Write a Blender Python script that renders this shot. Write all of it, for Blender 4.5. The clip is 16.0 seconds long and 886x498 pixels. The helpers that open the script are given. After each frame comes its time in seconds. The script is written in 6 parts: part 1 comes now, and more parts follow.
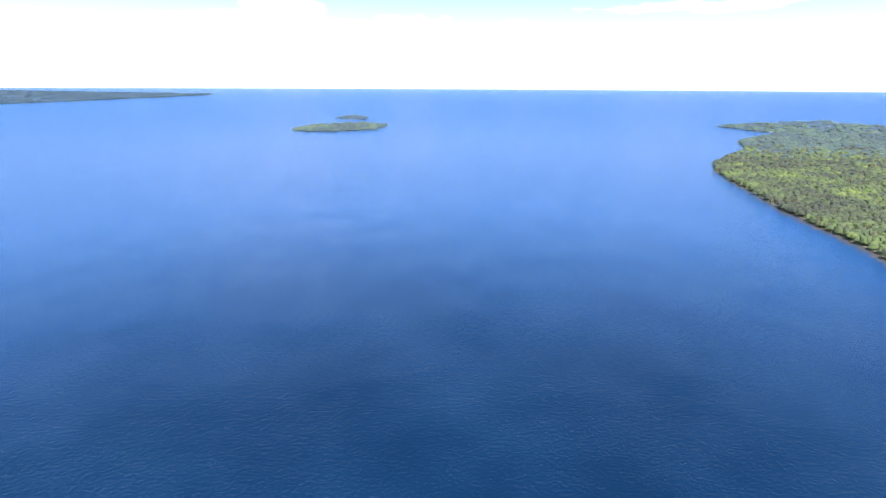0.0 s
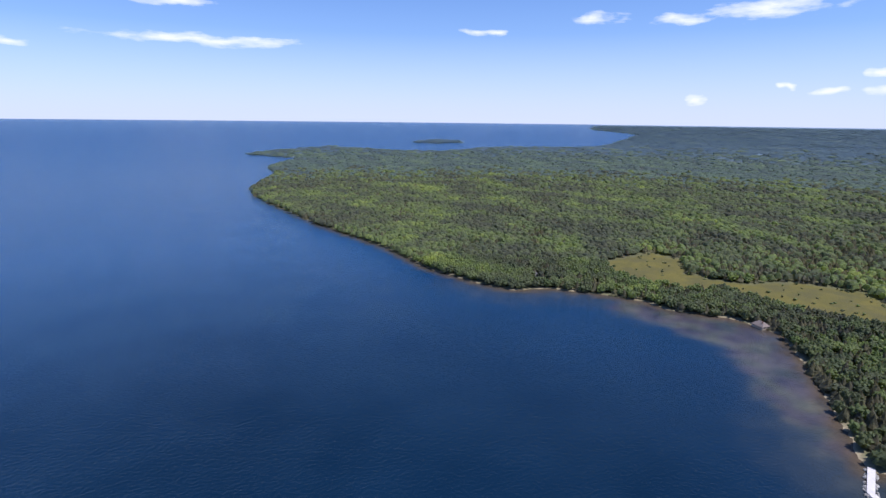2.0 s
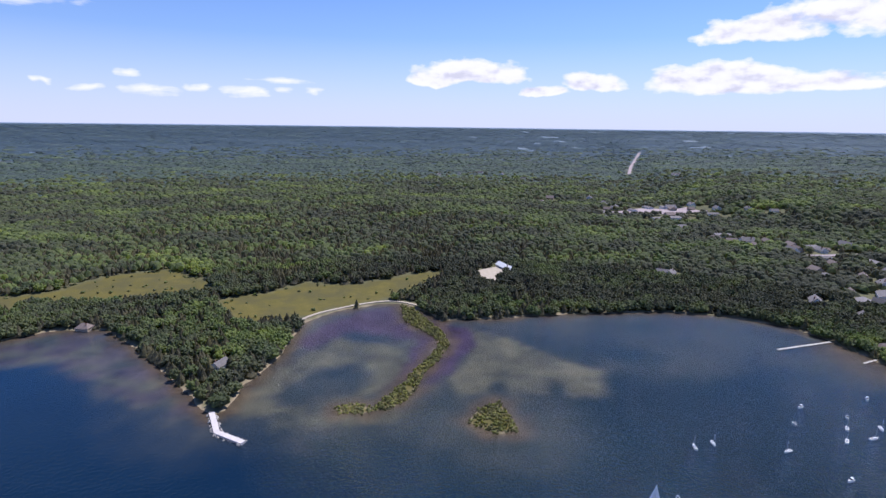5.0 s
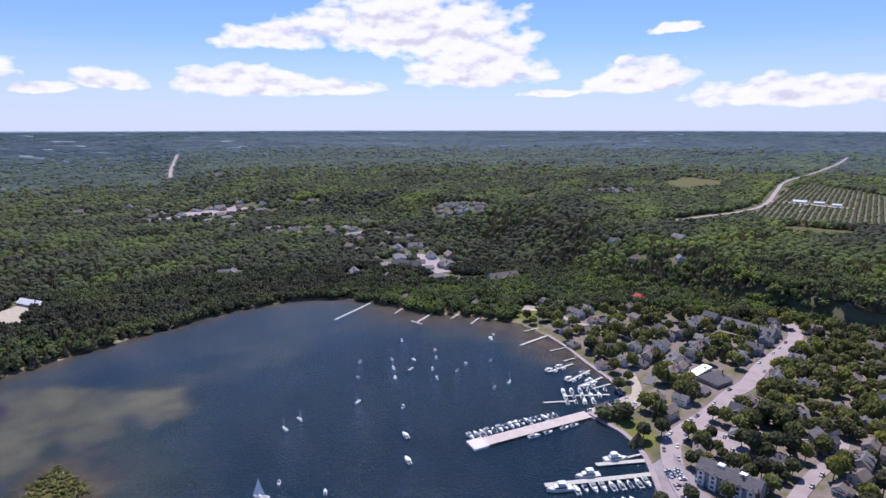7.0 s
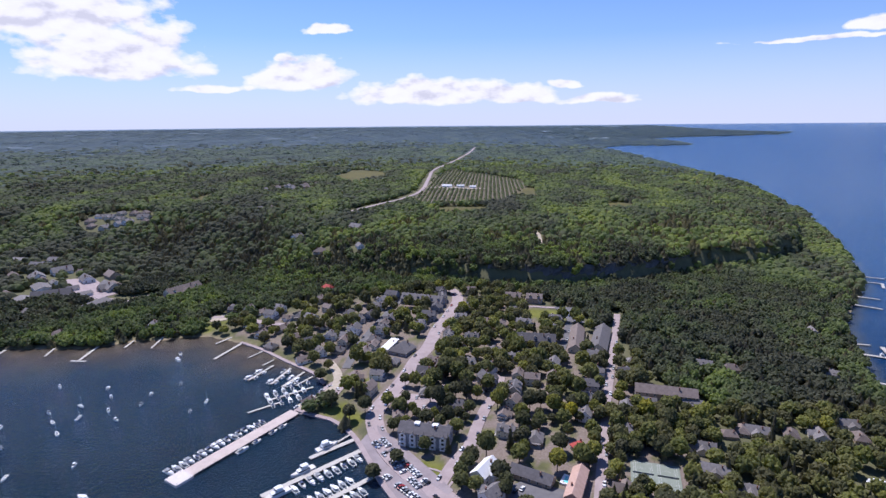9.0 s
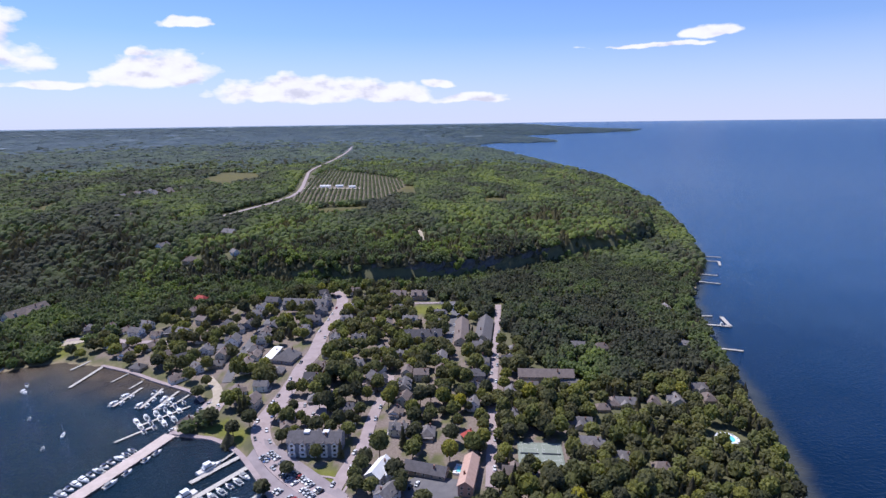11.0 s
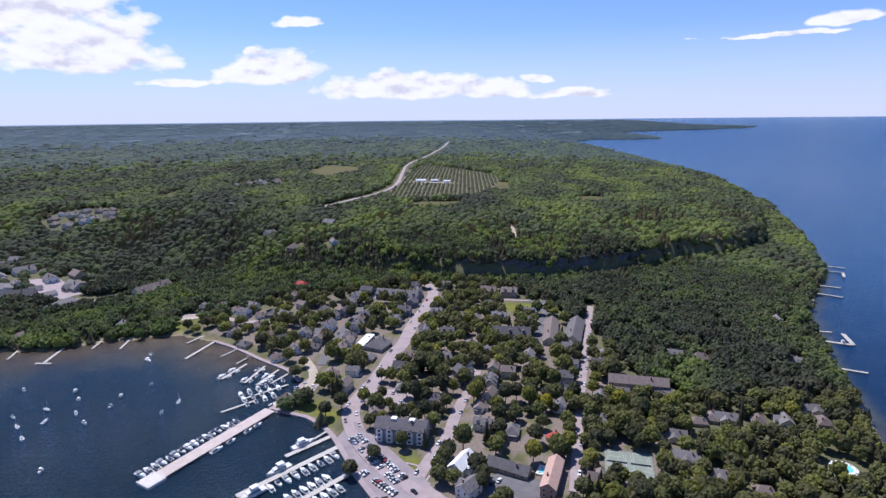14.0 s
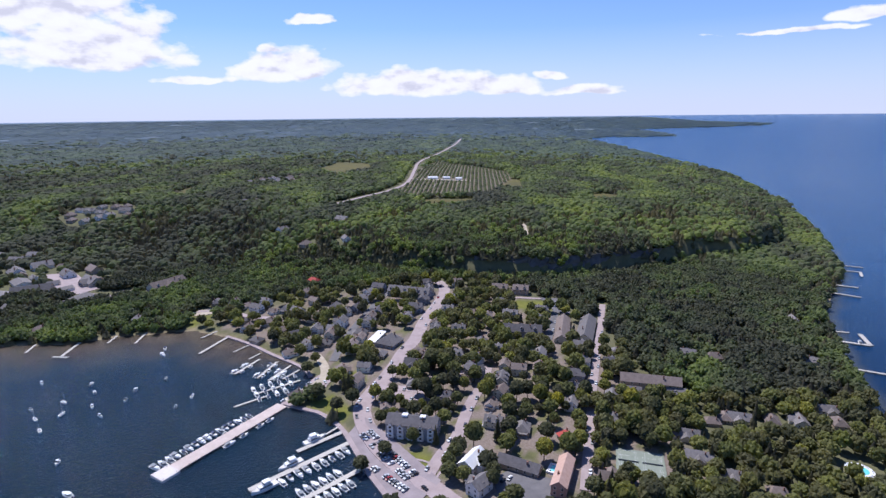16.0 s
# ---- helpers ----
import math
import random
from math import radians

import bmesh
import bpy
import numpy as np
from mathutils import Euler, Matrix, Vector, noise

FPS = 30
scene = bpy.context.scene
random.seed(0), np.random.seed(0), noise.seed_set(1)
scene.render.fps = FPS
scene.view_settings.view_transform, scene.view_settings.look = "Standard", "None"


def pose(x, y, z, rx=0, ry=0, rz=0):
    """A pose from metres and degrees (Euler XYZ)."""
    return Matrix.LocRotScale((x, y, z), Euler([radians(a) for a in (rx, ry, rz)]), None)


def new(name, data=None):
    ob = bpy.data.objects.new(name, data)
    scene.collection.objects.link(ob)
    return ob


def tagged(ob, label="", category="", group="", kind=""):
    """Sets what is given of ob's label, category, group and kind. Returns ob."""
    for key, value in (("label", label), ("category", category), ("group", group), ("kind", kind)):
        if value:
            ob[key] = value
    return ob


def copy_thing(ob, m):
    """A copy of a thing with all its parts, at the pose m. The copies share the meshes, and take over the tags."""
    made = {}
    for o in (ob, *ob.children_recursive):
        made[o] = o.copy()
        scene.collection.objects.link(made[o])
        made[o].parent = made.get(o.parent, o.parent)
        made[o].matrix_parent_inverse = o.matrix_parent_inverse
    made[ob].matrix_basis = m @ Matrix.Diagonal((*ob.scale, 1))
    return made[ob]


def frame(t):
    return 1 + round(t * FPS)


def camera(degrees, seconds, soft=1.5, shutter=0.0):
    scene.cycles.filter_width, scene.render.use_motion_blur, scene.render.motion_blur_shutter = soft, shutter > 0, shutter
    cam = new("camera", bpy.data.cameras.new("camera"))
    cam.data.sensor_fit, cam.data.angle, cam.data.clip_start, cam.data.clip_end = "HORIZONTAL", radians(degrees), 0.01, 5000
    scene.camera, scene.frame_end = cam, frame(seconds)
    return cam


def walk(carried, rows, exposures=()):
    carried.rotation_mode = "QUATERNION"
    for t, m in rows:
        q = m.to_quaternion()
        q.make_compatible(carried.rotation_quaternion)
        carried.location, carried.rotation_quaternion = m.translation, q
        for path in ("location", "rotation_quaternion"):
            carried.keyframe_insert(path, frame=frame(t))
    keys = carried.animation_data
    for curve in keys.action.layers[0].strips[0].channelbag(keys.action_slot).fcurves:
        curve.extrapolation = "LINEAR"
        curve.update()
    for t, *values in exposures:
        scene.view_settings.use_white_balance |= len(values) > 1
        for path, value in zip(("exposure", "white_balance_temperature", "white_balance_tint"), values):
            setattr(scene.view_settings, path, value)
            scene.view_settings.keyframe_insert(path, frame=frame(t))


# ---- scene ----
# the camera hangs at one spot, 195 m over the shore, and turns
cam = camera(76.99, 16.0)
EYE = 195.0
PATH = [
    (0.0, pose(0, 0, EYE, 73.65, -0.28, 188.64)),
    (0.5, pose(0, 0, EYE, 76.53, -0.47, 178.98)),
    (1.0, pose(0, 0, EYE, 76.61, -0.57, 168.56)),
    (1.5, pose(0, 0, EYE, 76.76, -0.56, 156.02)),
    (2.0, pose(0, 0, EYE, 76.91, -0.63, 143.74)),
    (2.5, pose(0, 0, EYE, 77.07, -0.50, 132.26)),
    (3.0, pose(0, 0, EYE, 77.16, -0.40, 120.79)),
    (3.5, pose(0, 0, EYE, 77.22, -0.21, 109.47)),
    (3.7, pose(0, 0, EYE, 77.22, -0.09, 105.35)),
    (5.8, pose(0, 0, EYE, 77.67, -0.76, 60.70)),
    (6.0, pose(0, 0, EYE, 77.72, -0.56, 56.10)),
    (6.5, pose(0, 0, EYE, 77.75, -0.25, 44.38)),
    (7.0, pose(0, 0, EYE, 77.68, 0.00, 33.90)),
    (7.5, pose(0, 0, EYE, 77.63, 0.27, 25.38)),
    (8.0, pose(0, 0, EYE, 77.53, 0.32, 17.12)),
    (8.5, pose(0, 0, EYE, 77.42, 0.56, 9.10)),
    (9.0, pose(0, 0, EYE, 77.24, 0.57, 1.45)),
    (9.5, pose(0, 0, EYE, 77.12, 0.63, -7.52)),
    (9.7, pose(0, 0, EYE, 77.04, 0.76, -11.89)),
    (11.8, pose(0, 0, EYE, 76.86, 0.78, -7.73)),
    (12.0, pose(0, 0, EYE, 76.83, 0.61, -5.56)),
    (12.5, pose(0, 0, EYE, 76.81, 0.63, -3.28)),
    (13.0, pose(0, 0, EYE, 76.78, 0.66, -2.24)),
    (13.5, pose(0, 0, EYE, 76.72, 0.62, -1.64)),
    (14.0, pose(0, 0, EYE, 76.67, 0.61, -1.22)),
    (14.5, pose(0, 0, EYE, 76.63, 0.61, -0.81)),
    (15.0, pose(0, 0, EYE, 76.56, 0.63, -0.53)),
    (15.5, pose(0, 0, EYE, 76.51, 0.62, -0.22)),
    (16.0, pose(0, 0, EYE, 76.40, 0.63, -0.00)),
]
walk(cam, PATH, [(0.0, 1.36, 6020, 11), (0.5, 1.0, 6020, 12), (1.0, 0.68, 6020, 13), (1.5, 0.38, 6020, 13), (2.5, 0.18, 5960, 13), (3.7, 0.2, 5960, 14), (6.0, 0.1, 6060, 18), (9.5, 0.1, 6000, 17), (12.0, 0.1, 5990, 16), (16.0, 0.1, 5980, 15)])

# ---- sky and sun ----
SUN_AZ, SUN_EL = 32.0, 60.0          # degrees to the left of +y, and up
world = bpy.data.worlds.new("world")
scene.world = world
world.use_nodes = True
wt = world.node_tree
wt.nodes.clear()


def wmath(op, a, b=None, c=None):
    n = wt.nodes.new("ShaderNodeMath")
    n.operation = op
    for i, v in enumerate((a, b, c)):
        if isinstance(v, (int, float)):
            n.inputs[i].default_value = v
        elif v is not None:
            wt.links.new(v, n.inputs[i])
    return n.outputs[0]


def wvec(op, a, b=None):
    n = wt.nodes.new("ShaderNodeVectorMath")
    n.operation = op
    for i, v in enumerate((a, b)):
        if isinstance(v, tuple):
            n.inputs[i].default_value = v
        elif v is not None:
            wt.links.new(v, n.inputs[i])
    return n.outputs["Value"] if op in ("LENGTH", "DOT_PRODUCT") else n.outputs[0]


def wnoise(vec, scale, detail, rough):
    n = wt.nodes.new("ShaderNodeTexNoise")
    n.inputs["Scale"].default_value, n.inputs["Detail"].default_value, n.inputs["Roughness"].default_value = scale, detail, rough
    wt.links.new(vec, n.inputs["Vector"])
    return n


def wramp(source, stops):
    r = wt.nodes.new("ShaderNodeValToRGB")
    e = r.color_ramp.elements
    while len(e) < len(stops):
        e.new(0.5)
    for el, (p, c) in zip(e, stops):
        el.position, el.color = p, (*c, 1.0)
    wt.links.new(source, r.inputs["Fac"])
    return r.outputs["Color"]


def wmix(fac, a, b, blend="MIX"):
    n = wt.nodes.new("ShaderNodeMix")
    n.data_type, n.blend_type = "RGBA", blend
    for key, v in ((0, fac), (6, a), (7, b)):
        if isinstance(v, (int, float)):
            n.inputs[key].default_value = v
        elif isinstance(v, tuple):
            n.inputs[key].default_value = (*v, 1.0)
        else:
            wt.links.new(v, n.inputs[key])
    return n.outputs[2]


sky = wt.nodes.new("ShaderNodeTexSky")
sky.sky_type = "NISHITA"
sky.sun_disc = False
sky.sun_elevation, sky.sun_rotation = radians(SUN_EL), radians(-SUN_AZ)
sky.altitude, sky.air_density, sky.dust_density, sky.ozone_density = 200.0, 1.0, 0.2, 3.0

# heading and height of each direction, in degrees; the heading's seam lies behind
geo = wt.nodes.new("ShaderNodeTexCoord").outputs["Generated"]
way = wvec("NORMALIZE", geo)
c84 = wvec("DOT_PRODUCT", way, (-math.sin(radians(84)), math.cos(radians(84)), 0.0))
s84 = wvec("DOT_PRODUCT", way, (-math.cos(radians(84)), -math.sin(radians(84)), 0.0))
heading = wmath("MULTIPLY_ADD", wmath("ARCTAN2", s84, c84), 57.29578, 84.0)
sep = wt.nodes.new("ShaderNodeSeparateXYZ")
wt.links.new(way, sep.inputs[0])
lift = wmath("MULTIPLY", wmath("ARCSINE", sep.outputs["Z"]), 57.29578)
com = wt.nodes.new("ShaderNodeCombineXYZ")
wt.links.new(heading, com.inputs[0])
wt.links.new(lift, com.inputs[1])
spot = com.outputs[0]

# fair-weather clouds: heading, height, half width, half height in degrees
CLOUDS_NORTH = [(37.0, 9.8, 10.9, 2.9), (31.0, 6.2, 7.2, 2.8), (50.1, 8.2, 5.5, 1.2), (75.9, 5.0, 5.4, 1.3), (79.5, 4.2, 2.5, 0.7), (63.9, 4.0, 2.9, 0.9),
                (52.4, 4.1, 7.2, 1.4), (44.6, 3.8, 4.4, 0.9), (68.3, 3.2, 2.5, 0.5), (15.2, 4.7, 4.9, 1.8), (23.2, 3.4, 3.1, 0.4), (16.6, 6.3, 1.1, 0.4),
                (12.0, 8.7, 1.9, 0.5), (2.6, 3.0, 8.3, 1.3), (-5.5, 2.8, 5.2, 1.0), (-13.6, 2.2, 3.4, 0.5), (-10.6, 3.6, 1.2, 0.4), (-35.4, 7.3, 2.4, 0.6),
                (-30.4, 6.4, 5.0, 0.22), (35.7, 8.5, 5.3, 1.8)]
CLOUDS_SOUTH = [(104.7, 2.6, 2.6, 0.5), (101.0, 3.0, 1.1, 0.5), (97.3, 2.7, 1.4, 0.5), (90.8, 2.8, 1.1, 0.4), (93.9, 2.8, 1.1, 0.3), (93.9, 3.7, 2.5, 0.35),
                (110.0, 2.7, 1.0, 0.4), (107.2, 4.0, 1.0, 0.35), (113.6, 3.1, 0.7, 0.4), (120.1, 1.9, 0.9, 0.4), (114.6, 9.4, 4.9, 1.0), (121.8, 8.9, 2.8, 0.5),
                (129.5, 9.4, 2.2, 0.6), (165.6, 6.8, 9.4, 0.5), (191.4, 5.5, 2.3, 0.9), (179.9, 5.7, 2.3, 0.4), (168.6, 9.8, 3.3, 0.5), (183.2, 3.3, 1.2, 0.4),
                (187.7, 3.0, 1.3, 0.4), (187.1, 4.5, 1.0, 0.6), (139.3, 8.2, 2.1, 0.3), (203.1, 7.0, 4.4, 0.8), (192.1, 5.3, 3.5, 1.3)]
billow = wnoise(spot, 0.28, 3.0, 0.5)
push = wvec("SUBTRACT", billow.outputs["Color"], (0.5, 0.5, 0.5))
torn = wvec("ADD", spot, wvec("MULTIPLY", push, (4.5, 1.2, 0.0)))
drawn = wvec("ADD", spot, wvec("MULTIPLY", push, (8.0, 1.0, 0.0)))


def bank(clouds, torn, flat=False):
    nearest = None
    for az, el, wide, high in clouds:
        off = wvec("MULTIPLY", wvec("SUBTRACT", torn, (az, el - 0.35 * high * flat, 0.0)), (1.0 / wide, 1.0 / (high * (1.0 + 0.35 * flat)), 0.0))
        d = wvec("LENGTH", wvec("MAXIMUM", off, wvec("MULTIPLY", off, (-1.0, -2.4, 0.0))) if flat else off)
        nearest = d if nearest is None else wmath("SMOOTH_MIN", nearest, d, 0.25)
    return nearest


def heaped(place):
    """Cauliflower heads at several sizes."""
    return wnoise(wvec("MULTIPLY", place, (0.62, 1.15, 1.0)), 0.58, 4.5, 0.5).outputs["Fac"]


# full heaps to the north, thin wisps to the south
heads, heads_above = heaped(spot), heaped(wvec("ADD", spot, (0.25, 0.55, 0.0)))
thick = wmath("MULTIPLY_ADD", wmath("SUBTRACT", heads, 0.5), 1.5, wmath("SUBTRACT", 1.08, bank(CLOUDS_NORTH, torn, True)))
heaps = wramp(thick, [(0.0, (0.0, 0.0, 0.0)), (0.10, (0.45, 0.45, 0.45)), (0.30, (1.0, 1.0, 1.0))])
streaks = wnoise(wvec("MULTIPLY", spot, (0.35, 1.7, 1.0)), 0.9, 5.0, 0.6).outputs["Fac"]
thin = wmath("MULTIPLY_ADD", wmath("SUBTRACT", streaks, 0.5), 2.0, wmath("SUBTRACT", 1.0, bank(CLOUDS_SOUTH, drawn)))
wisps = wramp(thin, [(0.0, (0.0, 0.0, 0.0)), (0.35, (0.42, 0.42, 0.42)), (0.9, (0.9, 0.9, 0.9))])
veil = wramp(bank([(206.0, 2.5, 17.0, 4.2)], drawn), [(0.2, (0.6, 0.6, 0.6)), (1.0, (0.0, 0.0, 0.0))])
cover = wmix(1.0, heaps, wmix(1.0, wisps, veil, "LIGHTEN"), "LIGHTEN")
# lit from above: grey where more cloud lies overhead
lit = wmath("MULTIPLY_ADD", wmath("SUBTRACT", heads, heads_above), 2.4, wmath("MULTIPLY_ADD", thick, -0.20, 0.76))
cloud_white = wmix(1.0, wramp(lit, [(0.25, (0.70, 0.70, 0.78)), (0.62, (0.96, 0.95, 0.98)), (0.9, (1.0, 1.0, 1.0))]), (9.8, 9.8, 10.0), "MULTIPLY")
haze = wramp(wmath("MULTIPLY", lift, 0.05), [(0.0, (0.9, 0.9, 0.9)), (0.14, (0.62, 0.62, 0.62)), (0.40, (0.14, 0.14, 0.14)), (0.8, (0.0, 0.0, 0.0))])
air = wmix(haze, wmix(1.0, sky.outputs[0], (0.74, 0.96, 1.36), "MULTIPLY"), (6.9, 7.4, 9.3))
seen = wmix(cover, air, cloud_white)
bg = wt.nodes.new("ShaderNodeBackground")
bg.inputs["Strength"].default_value = 0.094
wout = wt.nodes.new("ShaderNodeOutputWorld")
wt.links.new(seen, bg.inputs["Color"])
wt.links.new(bg.outputs[0], wout.inputs["Surface"])
world.cycles.sampling_method = "MANUAL"
world.cycles.sample_map_resolution = 512

sun_data = bpy.data.lights.new("sun", "SUN")
sun_data.energy, sun_data.angle, sun_data.color = 5.0, radians(0.55), (1.0, 0.96, 0.90)
sun = new("sun", sun_data)
sun.matrix_world = pose(0, 0, 900, 90 - SUN_EL, 0, SUN_AZ + 180)

# ---- materials ----
def material(name):
    m = bpy.data.materials.new(name)
    m.use_nodes = True
    t = m.node_tree
    return m, t, t.nodes["Principled BSDF"]


def noise_node(t, scale, detail=4.0, rough=0.6, coord="Object"):
    c = t.nodes.new("ShaderNodeTexCoord")
    n = t.nodes.new("ShaderNodeTexNoise")
    n.inputs["Scale"].default_value, n.inputs["Detail"].default_value, n.inputs["Roughness"].default_value = scale, detail, rough
    t.links.new(c.outputs[coord], n.inputs["Vector"])
    return n


def ramp(t, source, stops):
    r = t.nodes.new("ShaderNodeValToRGB")
    e = r.color_ramp.elements
    while len(e) < len(stops):
        e.new(0.5)
    for el, (p, c) in zip(e, stops):
        el.position, el.color = p, (*c, 1.0)
    t.links.new(source, r.inputs["Fac"])
    return r.outputs["Color"]


def mix(t, fac, a, b, blend="MIX"):
    n = t.nodes.new("ShaderNodeMix")
    n.data_type, n.blend_type = "RGBA", blend
    for key, v in ((0, fac), (6, a), (7, b)):
        if isinstance(v, (int, float)):
            n.inputs[key].default_value = v
        elif isinstance(v, tuple):
            n.inputs[key].default_value = (*v, 1.0)
        else:
            t.links.new(v, n.inputs[key])
    return n.outputs[2]


def attr(t, name):
    n = t.nodes.new("ShaderNodeAttribute")
    n.attribute_name = name
    return n.outputs["Fac"]


def bump(t, p, source, strength, distance):
    b = t.nodes.new("ShaderNodeBump")
    b.inputs["Strength"].default_value, b.inputs["Distance"].default_value = strength, distance
    t.links.new(source, b.inputs["Height"])
    t.links.new(b.outputs[0], p.inputs["Normal"])


def worn(name, low, high, scale, rough=0.8, metal=0.0, fine=None, depth=0.02, random_tone=0.0):
    """A surface of two tones that changes at two scales, with a fine relief."""
    m, t, p = material(name)
    big, small = noise_node(t, scale, 3.0), noise_node(t, fine or scale * 9.0, 5.0)
    col = mix(t, 0.35, ramp(t, big.outputs["Fac"], [(0.3, low), (0.7, high)]), ramp(t, small.outputs["Fac"], [(0.3, low), (0.7, high)]))
    if random_tone:
        o = t.nodes.new("ShaderNodeObjectInfo")
        k = 1.0 - random_tone
        col = mix(t, 1.0, col, ramp(t, o.outputs["Random"], [(0.0, (k, k, k)), (1.0, (1.0, 1.0, 1.0))]), "MULTIPLY")
    t.links.new(col, p.inputs["Base Color"])
    p.inputs["Roughness"].default_value, p.inputs["Metallic"].default_value = rough, metal
    bump(t, p, small.outputs["Fac"], 0.4, depth)
    return m


def leafy(t, p, col, share=0.55):
    """Leaves let part of the light through."""
    thin = t.nodes.new("ShaderNodeBsdfTranslucent")
    both = t.nodes.new("ShaderNodeMixShader")
    both.inputs[0].default_value = share
    t.links.new(mix(t, 1.0, col, (1.75, 1.7, 1.1), "MULTIPLY"), thin.inputs["Color"])
    t.links.new(p.outputs[0], both.inputs[1])
    t.links.new(thin.outputs[0], both.inputs[2])
    t.links.new(both.outputs[0], t.nodes["Material Output"].inputs["Surface"])


def foliage(name, stops):
    """Leaves: the tone of each tree comes from its own number, its clumps change with place."""
    m, t, p = material(name)
    tone = ramp(t, attr(t, "tint"), stops)
    big, small = noise_node(t, 0.05, 2.0), noise_node(t, 0.9, 4.0)
    col = mix(t, 1.0, tone, ramp(t, big.outputs["Fac"], [(0.3, (0.75, 0.78, 0.8)), (0.7, (1.2, 1.15, 1.0))]), "MULTIPLY")
    col = mix(t, 1.0, col, ramp(t, small.outputs["Fac"], [(0.3, (0.6, 0.65, 0.6)), (0.7, (1.35, 1.3, 1.2))]), "MULTIPLY")
    t.links.new(col, p.inputs["Base Color"])
    p.inputs["Roughness"].default_value = 0.75
    p.inputs["Specular IOR Level"].default_value = 0.25
    bump(t, p, small.outputs["Fac"], 0.6, 0.5)
    leafy(t, p, col)
    return m


LEAF = foliage("leaves", [(0.0, (0.114, 0.120, 0.094)), (0.35, (0.146, 0.170, 0.102)), (0.7, (0.190, 0.236, 0.104)), (1.0, (0.256, 0.300, 0.104))])
NEEDLE = foliage("needles", [(0.0, (0.128, 0.118, 0.096)), (0.5, (0.162, 0.154, 0.108)), (1.0, (0.200, 0.186, 0.112))])
# bluer copies of the foliage: the haze of distance is put into their colour
LEAF_FAR_HAZE = foliage("far_leaves_hazed", [(0.0, (0.120, 0.156, 0.176)), (0.35, (0.140, 0.186, 0.182)), (0.7, (0.166, 0.220, 0.184)), (1.0, (0.208, 0.258, 0.184))])
NEEDLE_FAR_HAZE = foliage("far_needles_hazed", [(0.0, (0.118, 0.142, 0.172)), (0.5, (0.138, 0.166, 0.178)), (1.0, (0.158, 0.188, 0.180))])
LEAF_RIM_HAZE = foliage("distant_leaves_hazed", [(0.0, (0.126, 0.186, 0.285)), (0.35, (0.136, 0.198, 0.287)), (0.7, (0.150, 0.212, 0.288)), (1.0, (0.180, 0.238, 0.29))])
NEEDLE_RIM_HAZE = foliage("distant_needles_hazed", [(0.0, (0.122, 0.180, 0.280)), (0.5, (0.132, 0.190, 0.282)), (1.0, (0.144, 0.202, 0.284))])
LEAF_TOWN = foliage("village_leaves", [(0.0, (0.140, 0.134, 0.088)), (0.35, (0.184, 0.184, 0.096)), (0.7, (0.245, 0.258, 0.100)), (1.0, (0.33, 0.32, 0.094))])
BARK = worn("bark", (0.06, 0.045, 0.03), (0.14, 0.11, 0.08), 1.2, 0.9)

# the land: forest floor, meadow, sand and lawn, told apart by the ground's own zones
GROUND, gt, gp = material("ground")
g_big, g_mid, g_small = noise_node(gt, 0.012, 3.0), noise_node(gt, 0.09, 4.0), noise_node(gt, 0.8, 4.0)
g_col = ramp(gt, g_mid.outputs["Fac"], [(0.3, (0.092, 0.092, 0.052)), (0.7, (0.140, 0.134, 0.070))])
g_meadow = mix(gt, 0.4, ramp(gt, g_mid.outputs["Fac"], [(0.3, (0.100, 0.083, 0.020)), (0.7, (0.158, 0.122, 0.032))]),
               ramp(gt, g_small.outputs["Fac"], [(0.3, (0.078, 0.082, 0.022)), (0.7, (0.165, 0.145, 0.045))]))
g_patch = noise_node(gt, 0.028, 4.0, 0.62)
g_meadow = mix(gt, ramp(gt, g_patch.outputs["Fac"], [(0.42, (0.0, 0.0, 0.0)), (0.62, (0.75, 0.75, 0.75))]), g_meadow, (0.088, 0.080, 0.034))
g_lawn = ramp(gt, g_mid.outputs["Fac"], [(0.3, (0.112, 0.122, 0.024)), (0.7, (0.190, 0.188, 0.046))])
g_sand = mix(gt, 0.4, ramp(gt, g_mid.outputs["Fac"], [(0.3, (0.20, 0.15, 0.09)), (0.7, (0.36, 0.29, 0.19))]),
             ramp(gt, g_small.outputs["Fac"], [(0.3, (0.16, 0.12, 0.08)), (0.7, (0.40, 0.33, 0.23))]))
g_col = mix(gt, attr(gt, "lawn"), g_col, g_lawn)
g_yard = ramp(gt, g_small.outputs["Fac"], [(0.3, (0.165, 0.125, 0.108)), (0.7, (0.285, 0.225, 0.205))])
g_col = mix(gt, attr(gt, "meadow"), g_col, g_meadow)
g_col = mix(gt, attr(gt, "yard"), g_col, g_yard)
g_col = mix(gt, attr(gt, "sand"), g_col, g_sand)
# haze painted as blue tones on the far ground and its fields
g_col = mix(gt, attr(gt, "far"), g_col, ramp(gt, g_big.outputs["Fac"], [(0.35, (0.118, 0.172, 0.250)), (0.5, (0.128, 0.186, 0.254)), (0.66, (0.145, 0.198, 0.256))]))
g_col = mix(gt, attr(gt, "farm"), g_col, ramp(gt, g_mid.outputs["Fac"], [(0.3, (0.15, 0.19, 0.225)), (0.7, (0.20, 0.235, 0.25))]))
gt.links.new(g_col, gp.inputs["Base Color"])
gp.inputs["Roughness"].default_value = 0.95
gp.inputs["Specular IOR Level"].default_value = 0.15
bump(gt, gp, g_small.outputs["Fac"], 0.5, 0.3)

